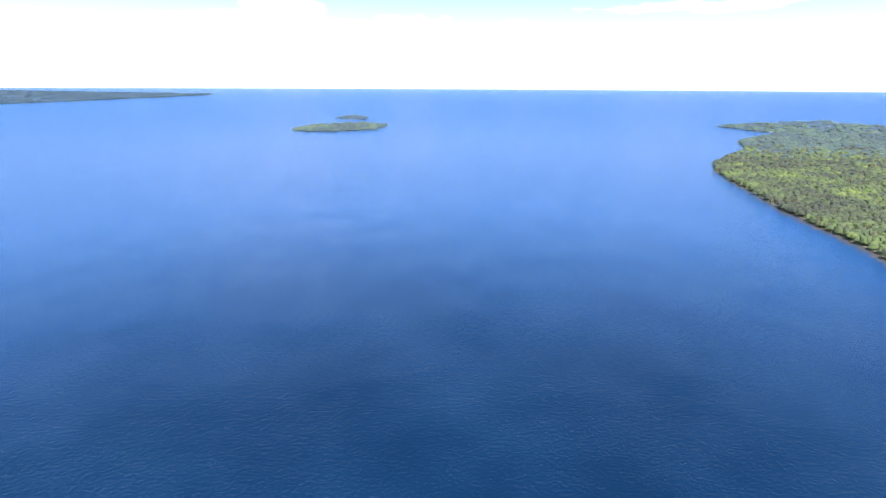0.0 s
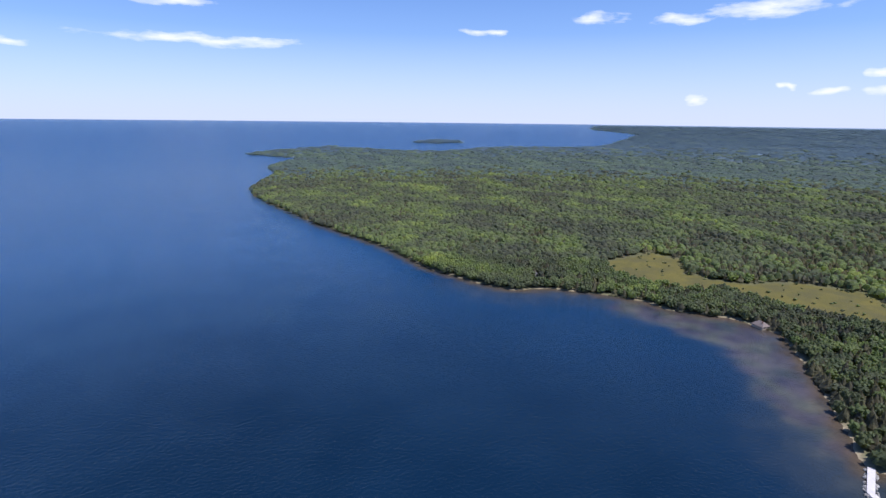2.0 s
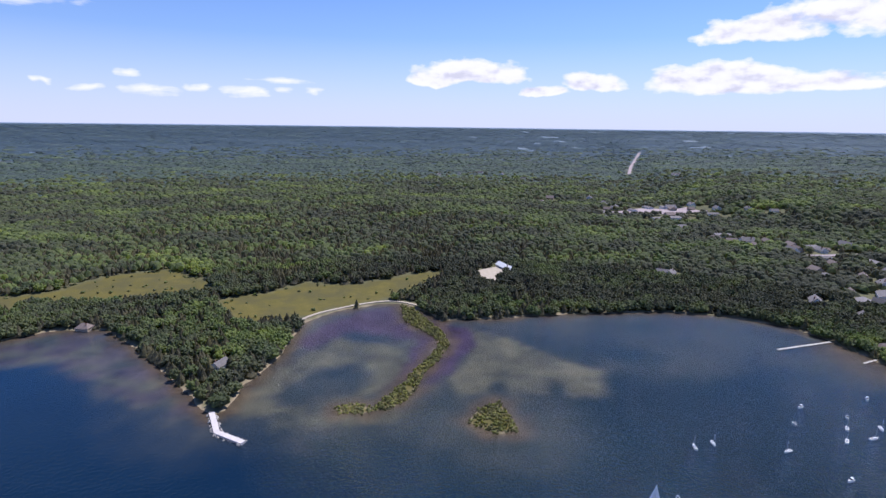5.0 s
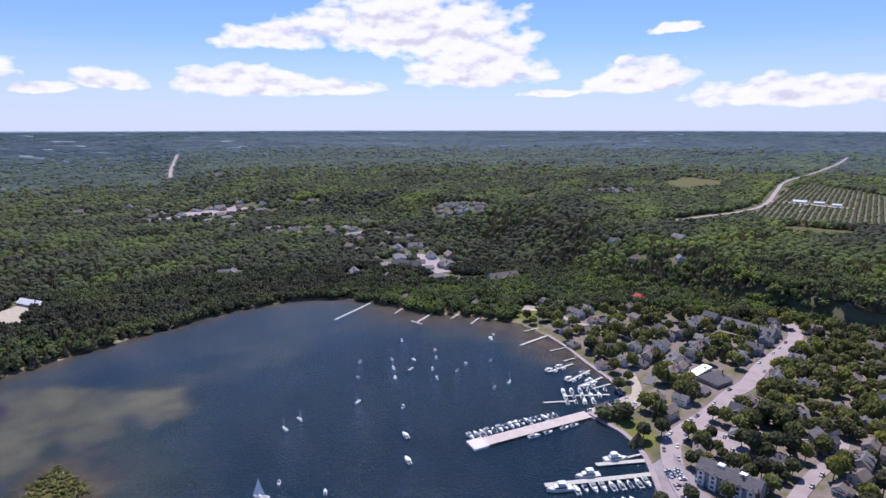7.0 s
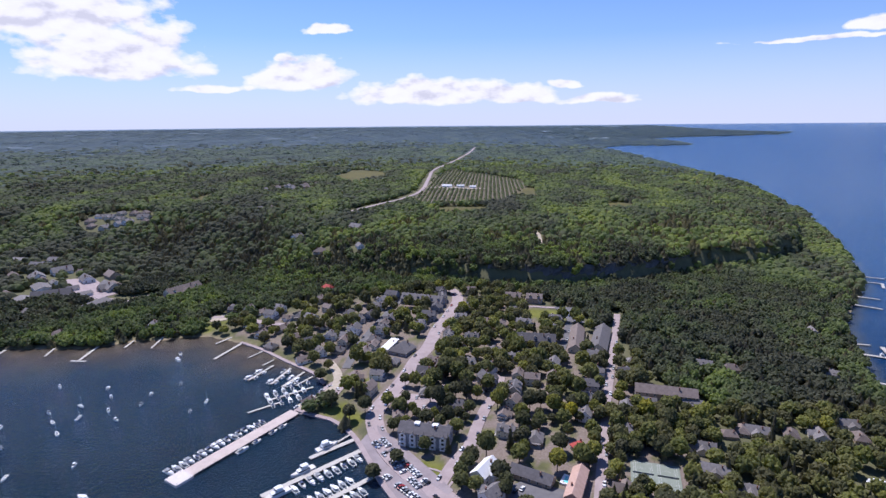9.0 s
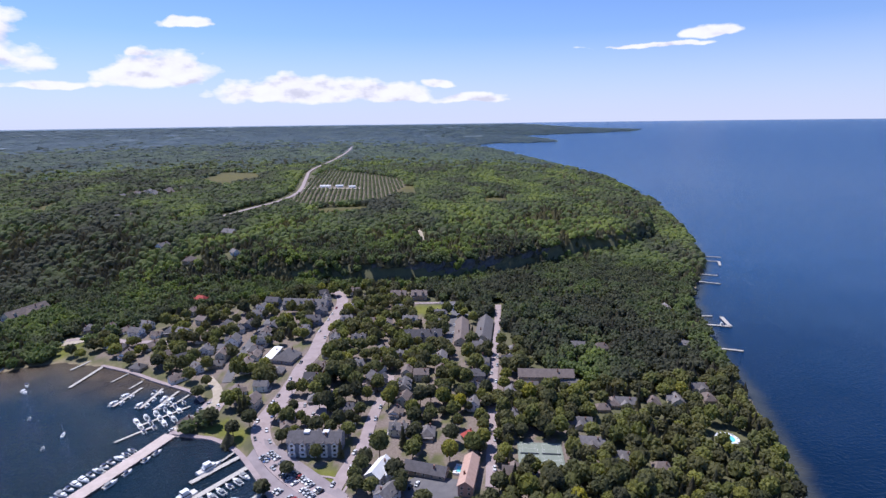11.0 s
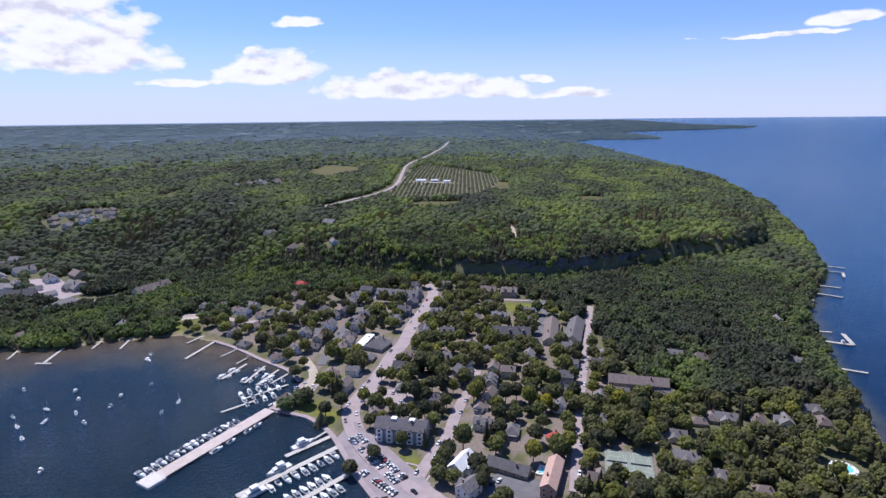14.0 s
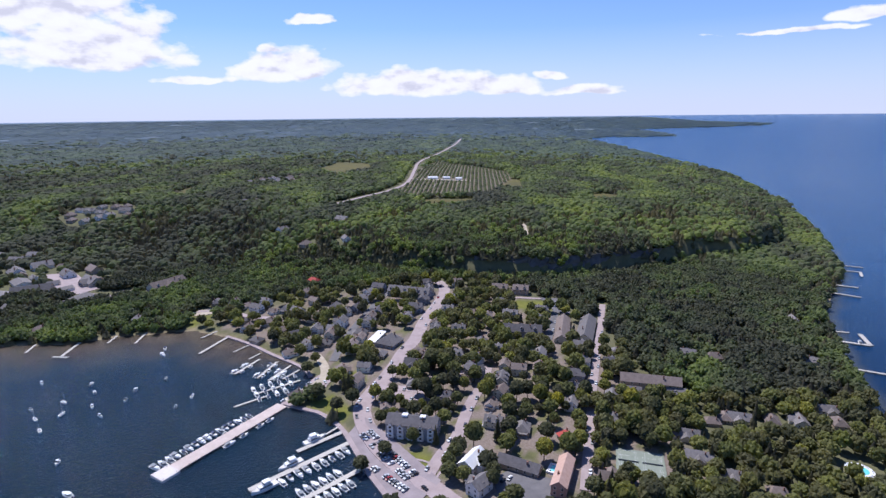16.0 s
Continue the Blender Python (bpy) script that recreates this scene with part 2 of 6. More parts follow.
# the lake: clear water that takes the tone of its bed where it is shallow
WATER, wtr, wp = material("lake_water")
w_big, w_mid, w_patch = noise_node(wtr, 0.006, 3.0), noise_node(wtr, 0.05, 5.0), noise_node(wtr, 0.022, 4.0, 0.55)
w_deep = ramp(wtr, w_big.outputs["Fac"], [(0.35, (0.004, 0.015, 0.026)), (0.65, (0.006, 0.021, 0.036))])
w_bed = mix(wtr, 0.5, ramp(wtr, w_mid.outputs["Fac"], [(0.3, (0.045, 0.046, 0.034)), (0.7, (0.135, 0.124, 0.080))]),
            ramp(wtr, w_patch.outputs["Fac"], [(0.35, (0.020, 0.030, 0.032)), (0.65, (0.130, 0.120, 0.078))]))
w_weed = ramp(wtr, w_mid.outputs["Fac"], [(0.3, (0.030, 0.018, 0.046)), (0.7, (0.070, 0.045, 0.082))])
w_edge = ramp(wtr, w_mid.outputs["Fac"], [(0.3, (0.050, 0.036, 0.024)), (0.7, (0.120, 0.084, 0.050))])
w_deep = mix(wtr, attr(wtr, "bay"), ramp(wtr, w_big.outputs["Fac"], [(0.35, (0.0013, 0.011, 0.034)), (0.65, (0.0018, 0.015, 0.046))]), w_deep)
# far water: haze and reflected sky painted in as a brighter blue body
w_far = attr(wtr, "far_lake")
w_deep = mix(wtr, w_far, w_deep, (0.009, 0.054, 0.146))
w_col = mix(wtr, attr(wtr, "shallow"), w_deep, w_bed)
w_col = mix(wtr, attr(wtr, "weed"), w_col, w_weed)
w_col = mix(wtr, attr(wtr, "edge"), w_col, w_edge)
wtr.nodes.remove(wp)
w_body, w_gloss = wtr.nodes.new("ShaderNodeBsdfDiffuse"), wtr.nodes.new("ShaderNodeBsdfGlossy")
w_fres, w_both = wtr.nodes.new("ShaderNodeFresnel"), wtr.nodes.new("ShaderNodeMixShader")
w_fres.inputs["IOR"].default_value = 1.30
wtr.links.new(w_col, w_body.inputs["Color"])
wtr.links.new(w_fres.outputs[0], w_both.inputs[0])
wtr.links.new(w_body.outputs[0], w_both.inputs[1])
wtr.links.new(w_gloss.outputs[0], w_both.inputs[2])
wtr.links.new(w_both.outputs[0], wtr.nodes["Material Output"].inputs["Surface"])
w_gloss.inputs["Color"].default_value = (0.76, 0.76, 0.76, 1.0)
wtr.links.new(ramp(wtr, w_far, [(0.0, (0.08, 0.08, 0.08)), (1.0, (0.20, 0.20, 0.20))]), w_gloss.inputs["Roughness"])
w_wave, w_gust = noise_node(wtr, 0.42, 3.0, 0.62), noise_node(wtr, 0.012, 3.0, 0.6)
w_chop = wtr.nodes.new("ShaderNodeMath")
w_chop.operation = "MULTIPLY"
wtr.links.new(w_wave.outputs["Fac"], w_chop.inputs[0])
wtr.links.new(ramp(wtr, w_gust.outputs["Fac"], [(0.3, (0.5, 0.5, 0.5)), (0.7, (1.0, 1.0, 1.0))]), w_chop.inputs[1])
w_relief = wtr.nodes.new("ShaderNodeBump")
w_relief.inputs["Strength"].default_value, w_relief.inputs["Distance"].default_value = 1.0, 3.2
w_wind = wtr.nodes.new("ShaderNodeMath")
w_wind.operation = "MULTIPLY"
wtr.links.new(w_chop.outputs[0], w_wind.inputs[0])
wtr.links.new(ramp(wtr, attr(wtr, "bay"), [(0.45, (0.30, 0.30, 0.30)), (1.0, (1.0, 1.0, 1.0))]), w_wind.inputs[1])
wtr.links.new(w_wind.outputs[0], w_relief.inputs["Height"])
wtr.links.new(w_relief.outputs[0], w_gloss.inputs["Normal"])
wtr.links.new(w_relief.outputs[0], w_fres.inputs["Normal"])

CONCRETE = worn("pale_concrete", (0.27, 0.212, 0.208), (0.40, 0.322, 0.315), 0.15, 0.9)
ASPHALT = worn("grey_asphalt", (0.10, 0.095, 0.10), (0.17, 0.16, 0.165), 0.2, 0.9)
GRAVEL = worn("pale_gravel", (0.33, 0.27, 0.20), (0.50, 0.43, 0.34), 0.2, 0.95)
WORN_LOT = worn("worn_lot", (0.21, 0.172, 0.178), (0.32, 0.270, 0.275), 0.12, 0.9)
PAVING = {"worn": WORN_LOT, "concrete": CONCRETE, "asphalt": ASPHALT, "gravel": GRAVEL}
PAINT_WHITE = worn("white_paint", (0.66, 0.65, 0.63), (0.80, 0.79, 0.77), 0.4, 0.6)
WALLS = {"white": PAINT_WHITE,
         "cream": worn("cream_siding", (0.48, 0.43, 0.34), (0.60, 0.55, 0.45), 0.4, 0.75),
         "grey_blue": worn("grey_blue_siding", (0.20, 0.21, 0.235), (0.29, 0.30, 0.33), 0.4, 0.75),
         "tan": worn("tan_siding", (0.30, 0.23, 0.17), (0.42, 0.34, 0.26), 0.4, 0.8),
         "rose": worn("rose_siding", (0.42, 0.25, 0.20), (0.52, 0.33, 0.27), 0.4, 0.8),
         "red": worn("red_siding", (0.26, 0.07, 0.06), (0.36, 0.11, 0.09), 0.4, 0.8)}
ROOFS = {"grey": worn("grey_shingles", (0.145, 0.130, 0.128), (0.265, 0.240, 0.235), 0.5, 0.9, random_tone=0.35),
         "brown": worn("brown_shingles", (0.150, 0.116, 0.100), (0.270, 0.212, 0.186), 0.5, 0.9, random_tone=0.3),
         "dark": worn("dark_shingles", (0.085, 0.076, 0.08), (0.155, 0.142, 0.148), 0.5, 0.9, random_tone=0.3),
         "white": worn("white_roof_membrane", (0.68, 0.67, 0.66), (0.82, 0.81, 0.80), 0.3, 0.7),
         "red": worn("red_shingles", (0.36, 0.05, 0.04), (0.50, 0.09, 0.07), 0.5, 0.85),
         "rose": worn("rose_shingles", (0.42, 0.26, 0.20), (0.54, 0.36, 0.29), 0.5, 0.85)}
GLASS, glt, glp = material("dark_window_glass")
glp.inputs["Base Color"].default_value, glp.inputs["Roughness"].default_value = (0.02, 0.025, 0.03, 1), 0.06
DOOR_WOOD = worn("door_wood", (0.12, 0.06, 0.03), (0.22, 0.12, 0.07), 1.0, 0.6)
BRICK = worn("chimney_brick", (0.20, 0.10, 0.07), (0.34, 0.18, 0.13), 3.0, 0.9)
PLANK = worn("weathered_planks", (0.36, 0.33, 0.29), (0.54, 0.50, 0.45), 0.8, 0.85)
PILE = worn("timber_pile", (0.12, 0.09, 0.07), (0.22, 0.18, 0.14), 2.0, 0.9)
PIER_TOP = worn("worn_pier_boards", (0.40, 0.32, 0.28), (0.56, 0.47, 0.43), 0.3, 0.85)
STONE = worn("limestone", (0.24, 0.22, 0.20), (0.44, 0.41, 0.37), 0.6, 0.9)
# rock taken near black: the shade of the wooded slope is in its colour
CLIFF_SHADE = worn("cliff_rock_shade", (0.06, 0.062, 0.066), (0.125, 0.12, 0.12), 0.12, 0.95, depth=0.4)
SLAB = worn("bleached_concrete", (0.48, 0.43, 0.41), (0.64, 0.59, 0.56), 0.4, 0.85)
GELCOAT = worn("white_gelcoat", (0.70, 0.70, 0.70), (0.82, 0.82, 0.82), 0.8, 0.25)
DECKING = worn("pale_boat_deck", (0.50, 0.47, 0.42), (0.66, 0.63, 0.58), 2.0, 0.7)
NAVY = worn("navy_canvas", (0.015, 0.025, 0.07), (0.03, 0.05, 0.12), 2.0, 0.8)
TEAL = worn("grey_canvas", (0.16, 0.17, 0.18), (0.26, 0.27, 0.28), 2.0, 0.8)
SAIL = worn("white_sailcloth", (0.70, 0.70, 0.68), (0.84, 0.84, 0.82), 0.8, 0.8)
ALLOY = worn("bright_alloy", (0.55, 0.55, 0.56), (0.70, 0.70, 0.71), 3.0, 0.35, 0.9)
RUBBER = worn("black_rubber", (0.015, 0.015, 0.016), (0.03, 0.03, 0.032), 6.0, 0.8)
CARS = [worn("car_paint_" + n, lo, hi, 0.7, 0.25) for n, lo, hi in (
    ("white", (0.66, 0.66, 0.67), (0.76, 0.76, 0.77)), ("silver", (0.38, 0.39, 0.41), (0.48, 0.49, 0.51)), ("black", (0.015, 0.015, 0.018), (0.03, 0.03, 0.034)),
    ("red", (0.24, 0.02, 0.02), (0.34, 0.035, 0.03)), ("blue", (0.03, 0.06, 0.16), (0.05, 0.10, 0.24)), ("grey", (0.10, 0.10, 0.11), (0.17, 0.17, 0.18)))]
COURT = worn("green_court", (0.18, 0.205, 0.165), (0.25, 0.275, 0.225), 0.3, 0.9)
POOL_WATER, plt_, plp = material("pool_water")
plp.inputs["Base Color"].default_value, plp.inputs["Roughness"].default_value = (0.16, 0.60, 0.60, 1), 0.08

# ---- the plan: shores, heights and zones ----
def rise(r):
    """The far sheet lifts towards the horizon, which lies past the drawing range."""
    u = np.clip((r - 2000.0) / 2850.0, 0.0, 1.15)
    h00, h10 = 2 * u**3 - 3 * u**2 + 1, u**3 - 2 * u**2 + u
    h01, h11 = -2 * u**3 + 3 * u**2, u**3 - u**2
    dip = h00 * 0.0975 + h10 * -0.139 + h01 * 0.0060 + h11 * -0.022
    return np.where(r < 2000.0, 0.0, EYE - r * dip)


# the shore, from the far west cape round the bay and the village to the north-east
WEST_SHORE = [(-3343, -2736), (-3263, -2258), (-2963, -2142), (-2614, -2035), (-2469, -2104), (-2158, -2359), (-2032, -2400), (-1739, -2385),
              (-1565, -2536), (-1338, -2862), (-1018, -2816), (-829, -2713), (-920, -2551), (-990, -2469), (-770, -2235), (-708, -1978),
              (-485, -1566), (-447, -1422), (-434, -1230), (-420, -965), (-429, -740), (-411, -591), (-423, -499), (-439, -457), (-481, -433),
              (-512, -385), (-531, -340), (-528, -308), (-557, -259), (-551, -208), (-489, -161), (-421, -116), (-373, -87)]
BAY_SHORE = [(-366, -81), (-372, -74), (-411, -65), (-447, -48), (-500, -36), (-539, -27), (-569, 4), (-586, 47), (-584, 75), (-561, 94), (-523, 109),
             (-522, 143), (-519, 174), (-522, 199), (-517, 275), (-511, 347), (-485, 408), (-449, 445), (-414, 457), (-372, 458), (-338, 459),
             (-299, 476), (-238, 489), (-199, 473), (-173, 455), (-145, 431), (-114, 408), (-100, 388), (-104, 373), (-114, 352), (-108, 347), (-87, 338),
             (-69, 321), (-56, 298), (-43, 271), (-30, 251), (-52, 195), (26, 150), (117, 143), (208, 169)]
EAST_SHORE = [(226, 205), (250, 252), (273, 299), (288, 331), (301, 372), (335, 440), (370, 512), (439, 599), (482, 647), (556, 782), (622, 923), (733, 1188), (819, 1485),
              (849, 1733), (876, 2102), (873, 2524), (846, 2872), (757, 3135), (946, 3217), (1145, 3151), (1302, 3152), (1269, 3314), (1179, 3545),
              (1615, 3501), (1917, 3453), (2040, 3540), (1760, 3850), (1560, 4300), (1450, 4900), (0, 6500), (-6500, 5000), (-6500, -2000), (-4500, -3400)]
MAINLAND = WEST_SHORE + BAY_SHORE + EAST_SHORE
ISLANDS = [
    [(1015, -2323), (981, -2536), (800, -2656), (652, -2601), (670, -2393), (814, -2294), (927, -2263)],
    [(980, -2822), (929, -2939), (825, -2867), (832, -2768), (920, -2767)],
    [(2704, -2591), (2511, -2942), (2311, -3313), (2132, -3594), (2196, -3706), (2627, -3523), (3868, -2955), (3733, -2074)],
    [(-1890, -2862), (-2049, -2869), (-2139, -2740), (-2069, -2651), (-1932, -2707), (-1849, -2789)],
]
SPIT = [(-582, 75), (-564, 88), (-520, 96), (-488, 105), (-464, 104), (-430, 87), (-404, 69), (-379, 59), (-362, 48), (-353, 33), (-359, 27), (-377, 40),
        (-392, 53), (-409, 61), (-434, 79), (-461, 94), (-480, 95), (-500, 86), (-528, 73)]
SPIT_END = [(-365, -1), (-367, 16), (-355, 31), (-351, 18), (-355, 4)]
BRUSH_ISLE = [(-327, 87), (-345, 101), (-351, 116), (-329, 118), (-311, 117), (-310, 103)]
MEADOWS = [
    [(-633, -471), (-729, -465), (-726, -419), (-663, -370), (-673, -314), (-735, -271), (-759, -205), (-696, -143), (-646, -131), (-628, -239),
     (-637, -290), (-618, -329), (-593, -331), (-583, -374), (-590, -430)],
    [(-622, -120), (-638, -73), (-672, -30), (-659, 14), (-678, 70), (-696, 113), (-696, 148), (-664, 131), (-611, 81), (-597, 48), (-556, -29),
     (-542, -83), (-571, -107)],
]
# the foot of the wooded bluff behind the village; the plateau lies beyond it
BLUFF = [(-1170, 728), (-780, 832), (-494, 793), (-325, 702), (-156, 646), (-78, 668), (-20, 655), (30, 634), (143, 628), (214, 648), (286, 674), (338, 716), (398, 726),
         (496, 796), (585, 949), (695, 1202), (780, 1495), (812, 1742), (838, 2112), (831, 2529), (718, 3367), (0, 6000), (-5000, 5000), (-3288, 1644)]


def steps(a, b, v):
    u = np.clip((v - a) / (b - a), 0.0, 1.0)
    return u * u * (3 - 2 * u)


def inner(poly, x, y):
    """Metres from a closed outline, positive inside."""
    x, y = np.asarray(x, float), np.asarray(y, float)
    best, odd = np.full(x.shape, 1e18), np.zeros(x.shape, bool)
    for (ax, ay), (bx, by) in zip(poly, poly[1:] + poly[:1]):
        dx, dy = bx - ax, by - ay
        k = np.clip(((x - ax) * dx + (y - ay) * dy) / (dx * dx + dy * dy + 1e-9), 0, 1)
        best = np.minimum(best, (x - ax - k * dx) ** 2 + (y - ay - k * dy) ** 2)
        if ay != by:
            odd ^= ((ay > y) != (by > y)) & (x < dx * (y - ay) / (by - ay) + ax)
    return np.where(odd, 1.0, -1.0) * np.sqrt(best)


def along(line, x, y):
    """Metres from an open line."""
    x, y = np.asarray(x, float), np.asarray(y, float)
    best = np.full(x.shape, 1e18)
    for (ax, ay), (bx, by) in zip(line, line[1:]):
        dx, dy = bx - ax, by - ay
        k = np.clip(((x - ax) * dx + (y - ay) * dy) / (dx * dx + dy * dy + 1e-9), 0, 1)
        best = np.minimum(best, (x - ax - k * dx) ** 2 + (y - ay - k * dy) ** 2)
    return np.sqrt(best)


def waves(x, y, size, seed):
    """Smooth uneven numbers from -1 to 1 over the plan."""
    rng = np.random.RandomState(seed)
    v = np.zeros(np.shape(x))
    for k in range(6):
        a, p, q = rng.rand() * 6.283, rng.rand() * 6.283, size * (0.55 + 0.9 * rng.rand())
        v = v + np.sin((x * math.cos(a) + y * math.sin(a)) * 6.283 / q + p + 1.3 * np.sin((y * math.cos(a) - x * math.sin(a)) * 4.1 / q))
    return v / 4.0


def shore(x, y):
    """Metres inland (negative over water), with an uneven edge."""
    s = inner(MAINLAND, x, y)
    for p in ISLANDS:
        s = np.maximum(s, inner(p, x, y))
    r = np.hypot(x, y)
    s = s + waves(x, y, 38.0, 3) * 2.0 * steps(0, 1, np.where((x > -143) & (y < 430) & (y > 130) & (r < 520), 0.0, 1.0)) + waves(x, y, 160.0, 4) * 6.0 * steps(800, 1500, r)
    low = np.maximum(np.maximum(inner(SPIT, x, y), inner(SPIT_END, x, y)), inner(BRUSH_ISLE, x, y)) + waves(x, y, 9.0, 5) * 1.2
    return np.maximum(s, low)


def height(x, y, s=None):
    x, y = np.asarray(x, float), np.asarray(y, float)
    r = np.hypot(x, y)
    s = shore(x, y) if s is None else s
    z = np.where(s > 0, 0.15 + 1.3 * steps(0, 14, s) + 3.5 * steps(15, 160, s) + 5.0 * steps(120, 900, s), np.maximum(s * 0.25, -4.0))
    b = inner(BLUFF, x, y)
    wide = 15.0 + 200.0 * steps(-26, -300, x)
    z = z + (24.0 * steps(0, 1, b / wide) + 8.0 * steps(10, 220, b) + 16.0 * steps(80, 900, b)) * steps(5, 40, s)
    z = z + waves(x, y, 420.0, 8) * 4.0 * steps(250, 900, s) + waves(x, y, 1500.0, 9) * 8.0 * steps(600, 2200, s)
    return np.where(s > 0, z * (0.06 + 0.94 * steps(4600, 2400, r)), z) + rise(r)


def ground_at(x, y):
    return float(height(np.array([x]), np.array([y]))[0])


def sheet(name, rs, az, keep, zf, attrs, mat):
    """A ring-shaped sheet of quads round the spot under the camera."""
    R_, A_ = np.meshgrid(rs, az, indexing="ij")
    x, y = (-np.sin(A_) * R_).ravel(), (np.cos(A_) * R_).ravel()
    s = shore(x, y)
    z = zf(x, y, s)
    nr, na = len(rs), len(az)
    i = np.arange(nr - 1)[:, None] * na + np.arange(na)[None, :]
    j = np.arange(nr - 1)[:, None] * na + (np.arange(na)[None, :] + 1) % na
    quads = np.stack([i, j, j + na, i + na], -1).reshape(-1, 4)
    quads = quads[keep(s)[quads].any(1)]
    me = bpy.data.meshes.new(name)
    me.vertices.add(len(x))
    me.vertices.foreach_set("co", np.stack([x, y, z], -1).astype(np.float32).ravel())
    me.loops.add(quads.size)
    me.loops.foreach_set("vertex_index", quads[:, ::-1].astype(np.int32).ravel())
    me.polygons.add(len(quads))
    me.polygons.foreach_set("loop_start", (np.arange(len(quads)) * 4).astype(np.int32))
    me.update(calc_edges=True)
    for key, f in attrs.items():
        a = me.attributes.new(key, "FLOAT", "POINT")
        a.data.foreach_set("value", np.clip(f(x, y, s), 0, 1).astype(np.float32))
    me.materials.append(mat)
    return new(name, me)


# ---- the village plan: streets, lots and the places of houses ----
HIGHWAY_TOP = [(86, 2835), (59, 2535), (-61, 1739), (-73, 1438), (-77, 1206), (-107, 1107), (-153, 1030), (-193, 973)]
HIGHWAY = [(-16, 639), (-3, 609), (-1, 579), (-10, 534), (-20, 496), (-26, 457), (-35, 430), (-40, 406), (-46, 383), (-54, 360), (-57, 343), (-53, 324),
           (-43, 301), (-28, 279), (-9, 260), (4, 245), (20, 230)]
DOCK_LANE = [(-113, 355), (-101, 371), (-93, 387), (-96, 407), (-107, 429)]
UPPER_LANE = [(-91, 417), (-89, 456), (-83, 494), (-75, 530), (-68, 566), (-58, 591)]
EAST_STREET = [(160, 537), (141, 476), (125, 426), (112, 385), (101, 351), (92, 319), (82, 286), (72, 252)]
SHORT_STREET = [(123, 552), (110, 521), (95, 469), (85, 437)]
MIDDLE_STREET = [(32, 396), (27, 371), (19, 351), (13, 331), (6, 305), (-3, 288), (-10, 270)]
CROSS_STREET = [(-45, 370), (-20, 366), (-12, 381), (32, 396)]
NORTH_LANE = [(71, 562), (102, 556), (125, 549)]
DRIVEWAY = [(100, 830), (111, 815), (116, 791), (112, 739)]
FAR_ROAD = [(-1900, 1102), (-2147, 1250), (-2292, 1350), (-2428, 1442), (-2553, 1530)]
TOWN_ROAD = [(-1129, 585), (-1089, 642), (-1084, 728), (-1063, 810)]
TOWN_ROAD_WEST = [(-1378, 471), (-1337, 520), (-1307, 574)]
TOWN_ROAD_EAST = [(-695, 705), (-688, 743), (-684, 803)]
BAY_LANE = [(-480, 661), (-439, 625), (-402, 593), (-362, 583), (-353, 602)]
BEACH_TRACK = [(-533, -34), (-552, -26), (-574, 2), (-592, 46), (-590, 74), (-575, 92)]
STREETS = [(HIGHWAY_TOP, 8.0, "concrete"), (HIGHWAY, 12.0, "concrete"), (DOCK_LANE, 7.0, "gravel"), (UPPER_LANE, 7.0, "asphalt"), (EAST_STREET, 6.0, "concrete"),
           (SHORT_STREET, 6.5, "asphalt"), (MIDDLE_STREET, 7.5, "concrete"), (CROSS_STREET, 6.0, "concrete"), (NORTH_LANE, 4.5, "concrete"), (DRIVEWAY, 5.0, "gravel"),
           (FAR_ROAD, 12.0, "concrete"), (TOWN_ROAD, 14.0, "concrete"), (BAY_LANE, 8.0, "concrete"), (BEACH_TRACK, 3.4, "gravel"),
           ([(-252, 537), (-236, 539), (-216, 533), (-191, 520), (-166, 515), (-143, 502)], 7.0, "concrete"),
           (TOWN_ROAD_WEST, 10.0, "concrete"), (TOWN_ROAD_EAST, 10.0, "concrete")]
QUAY_LOT = [(-54, 331), (-43, 318), (-22, 290), (-3, 264), (-14, 248), (-29, 252), (-56, 298), (-62, 312)]
POOL_LOT = [(26, 266), (36, 272), (58, 262), (52, 240), (26, 245)]
DOCK_LOT = [(-118, 352), (-108, 346), (-88, 372), (-84, 392), (-96, 396), (-108, 380)]
NORTH_LOT = [(100, 560), (125, 556), (122, 510), (108, 516)]
CIRCLE_LOT = [(-40, 372), (-18, 372), (-14, 350), (-24, 344), (-36, 356)]
YARD_LOT = [(-642, 182), (-693, 193), (-712, 232), (-678, 228), (-628, 193)]
TOWN_LOT = [(-1111, 620), (-1150, 700), (-1120, 800), (-1075, 800), (-1060, 720)]
BAY_LOT = [(-500, 668), (-470, 680), (-430, 640), (-395, 610), (-410, 590), (-450, 615)]
LOTS = [(QUAY_LOT, "worn"), (POOL_LOT, "asphalt"), (DOCK_LOT, "concrete"), (NORTH_LOT, "asphalt"), (CIRCLE_LOT, "concrete"), (YARD_LOT, "gravel"),
        (TOWN_LOT, "concrete"), (BAY_LOT, "concrete"), ([(-262, 530), (-240, 547), (-228, 545), (-226, 536), (-246, 524)], "gravel")]
HARBOUR_HOUSES = [(-240, 558), (-220, 552), (-205, 548), (-187, 553), (-161, 534), (-146, 522), (-128, 507), (-185, 488), (-166, 459), (-131, 462), (-118, 478),
                  (-136, 551), (-151, 616), (-102, 476), (-98, 519), (-71, 500), (-76, 470), (-82, 575), (-63, 399), (-9, 482), (-24, 372), (-129, 430),
                  (-104, 449), (-79, 437), (-118, 444), (-150, 470), (-172, 530), (-112, 540), (-205, 512), (-152, 580)]
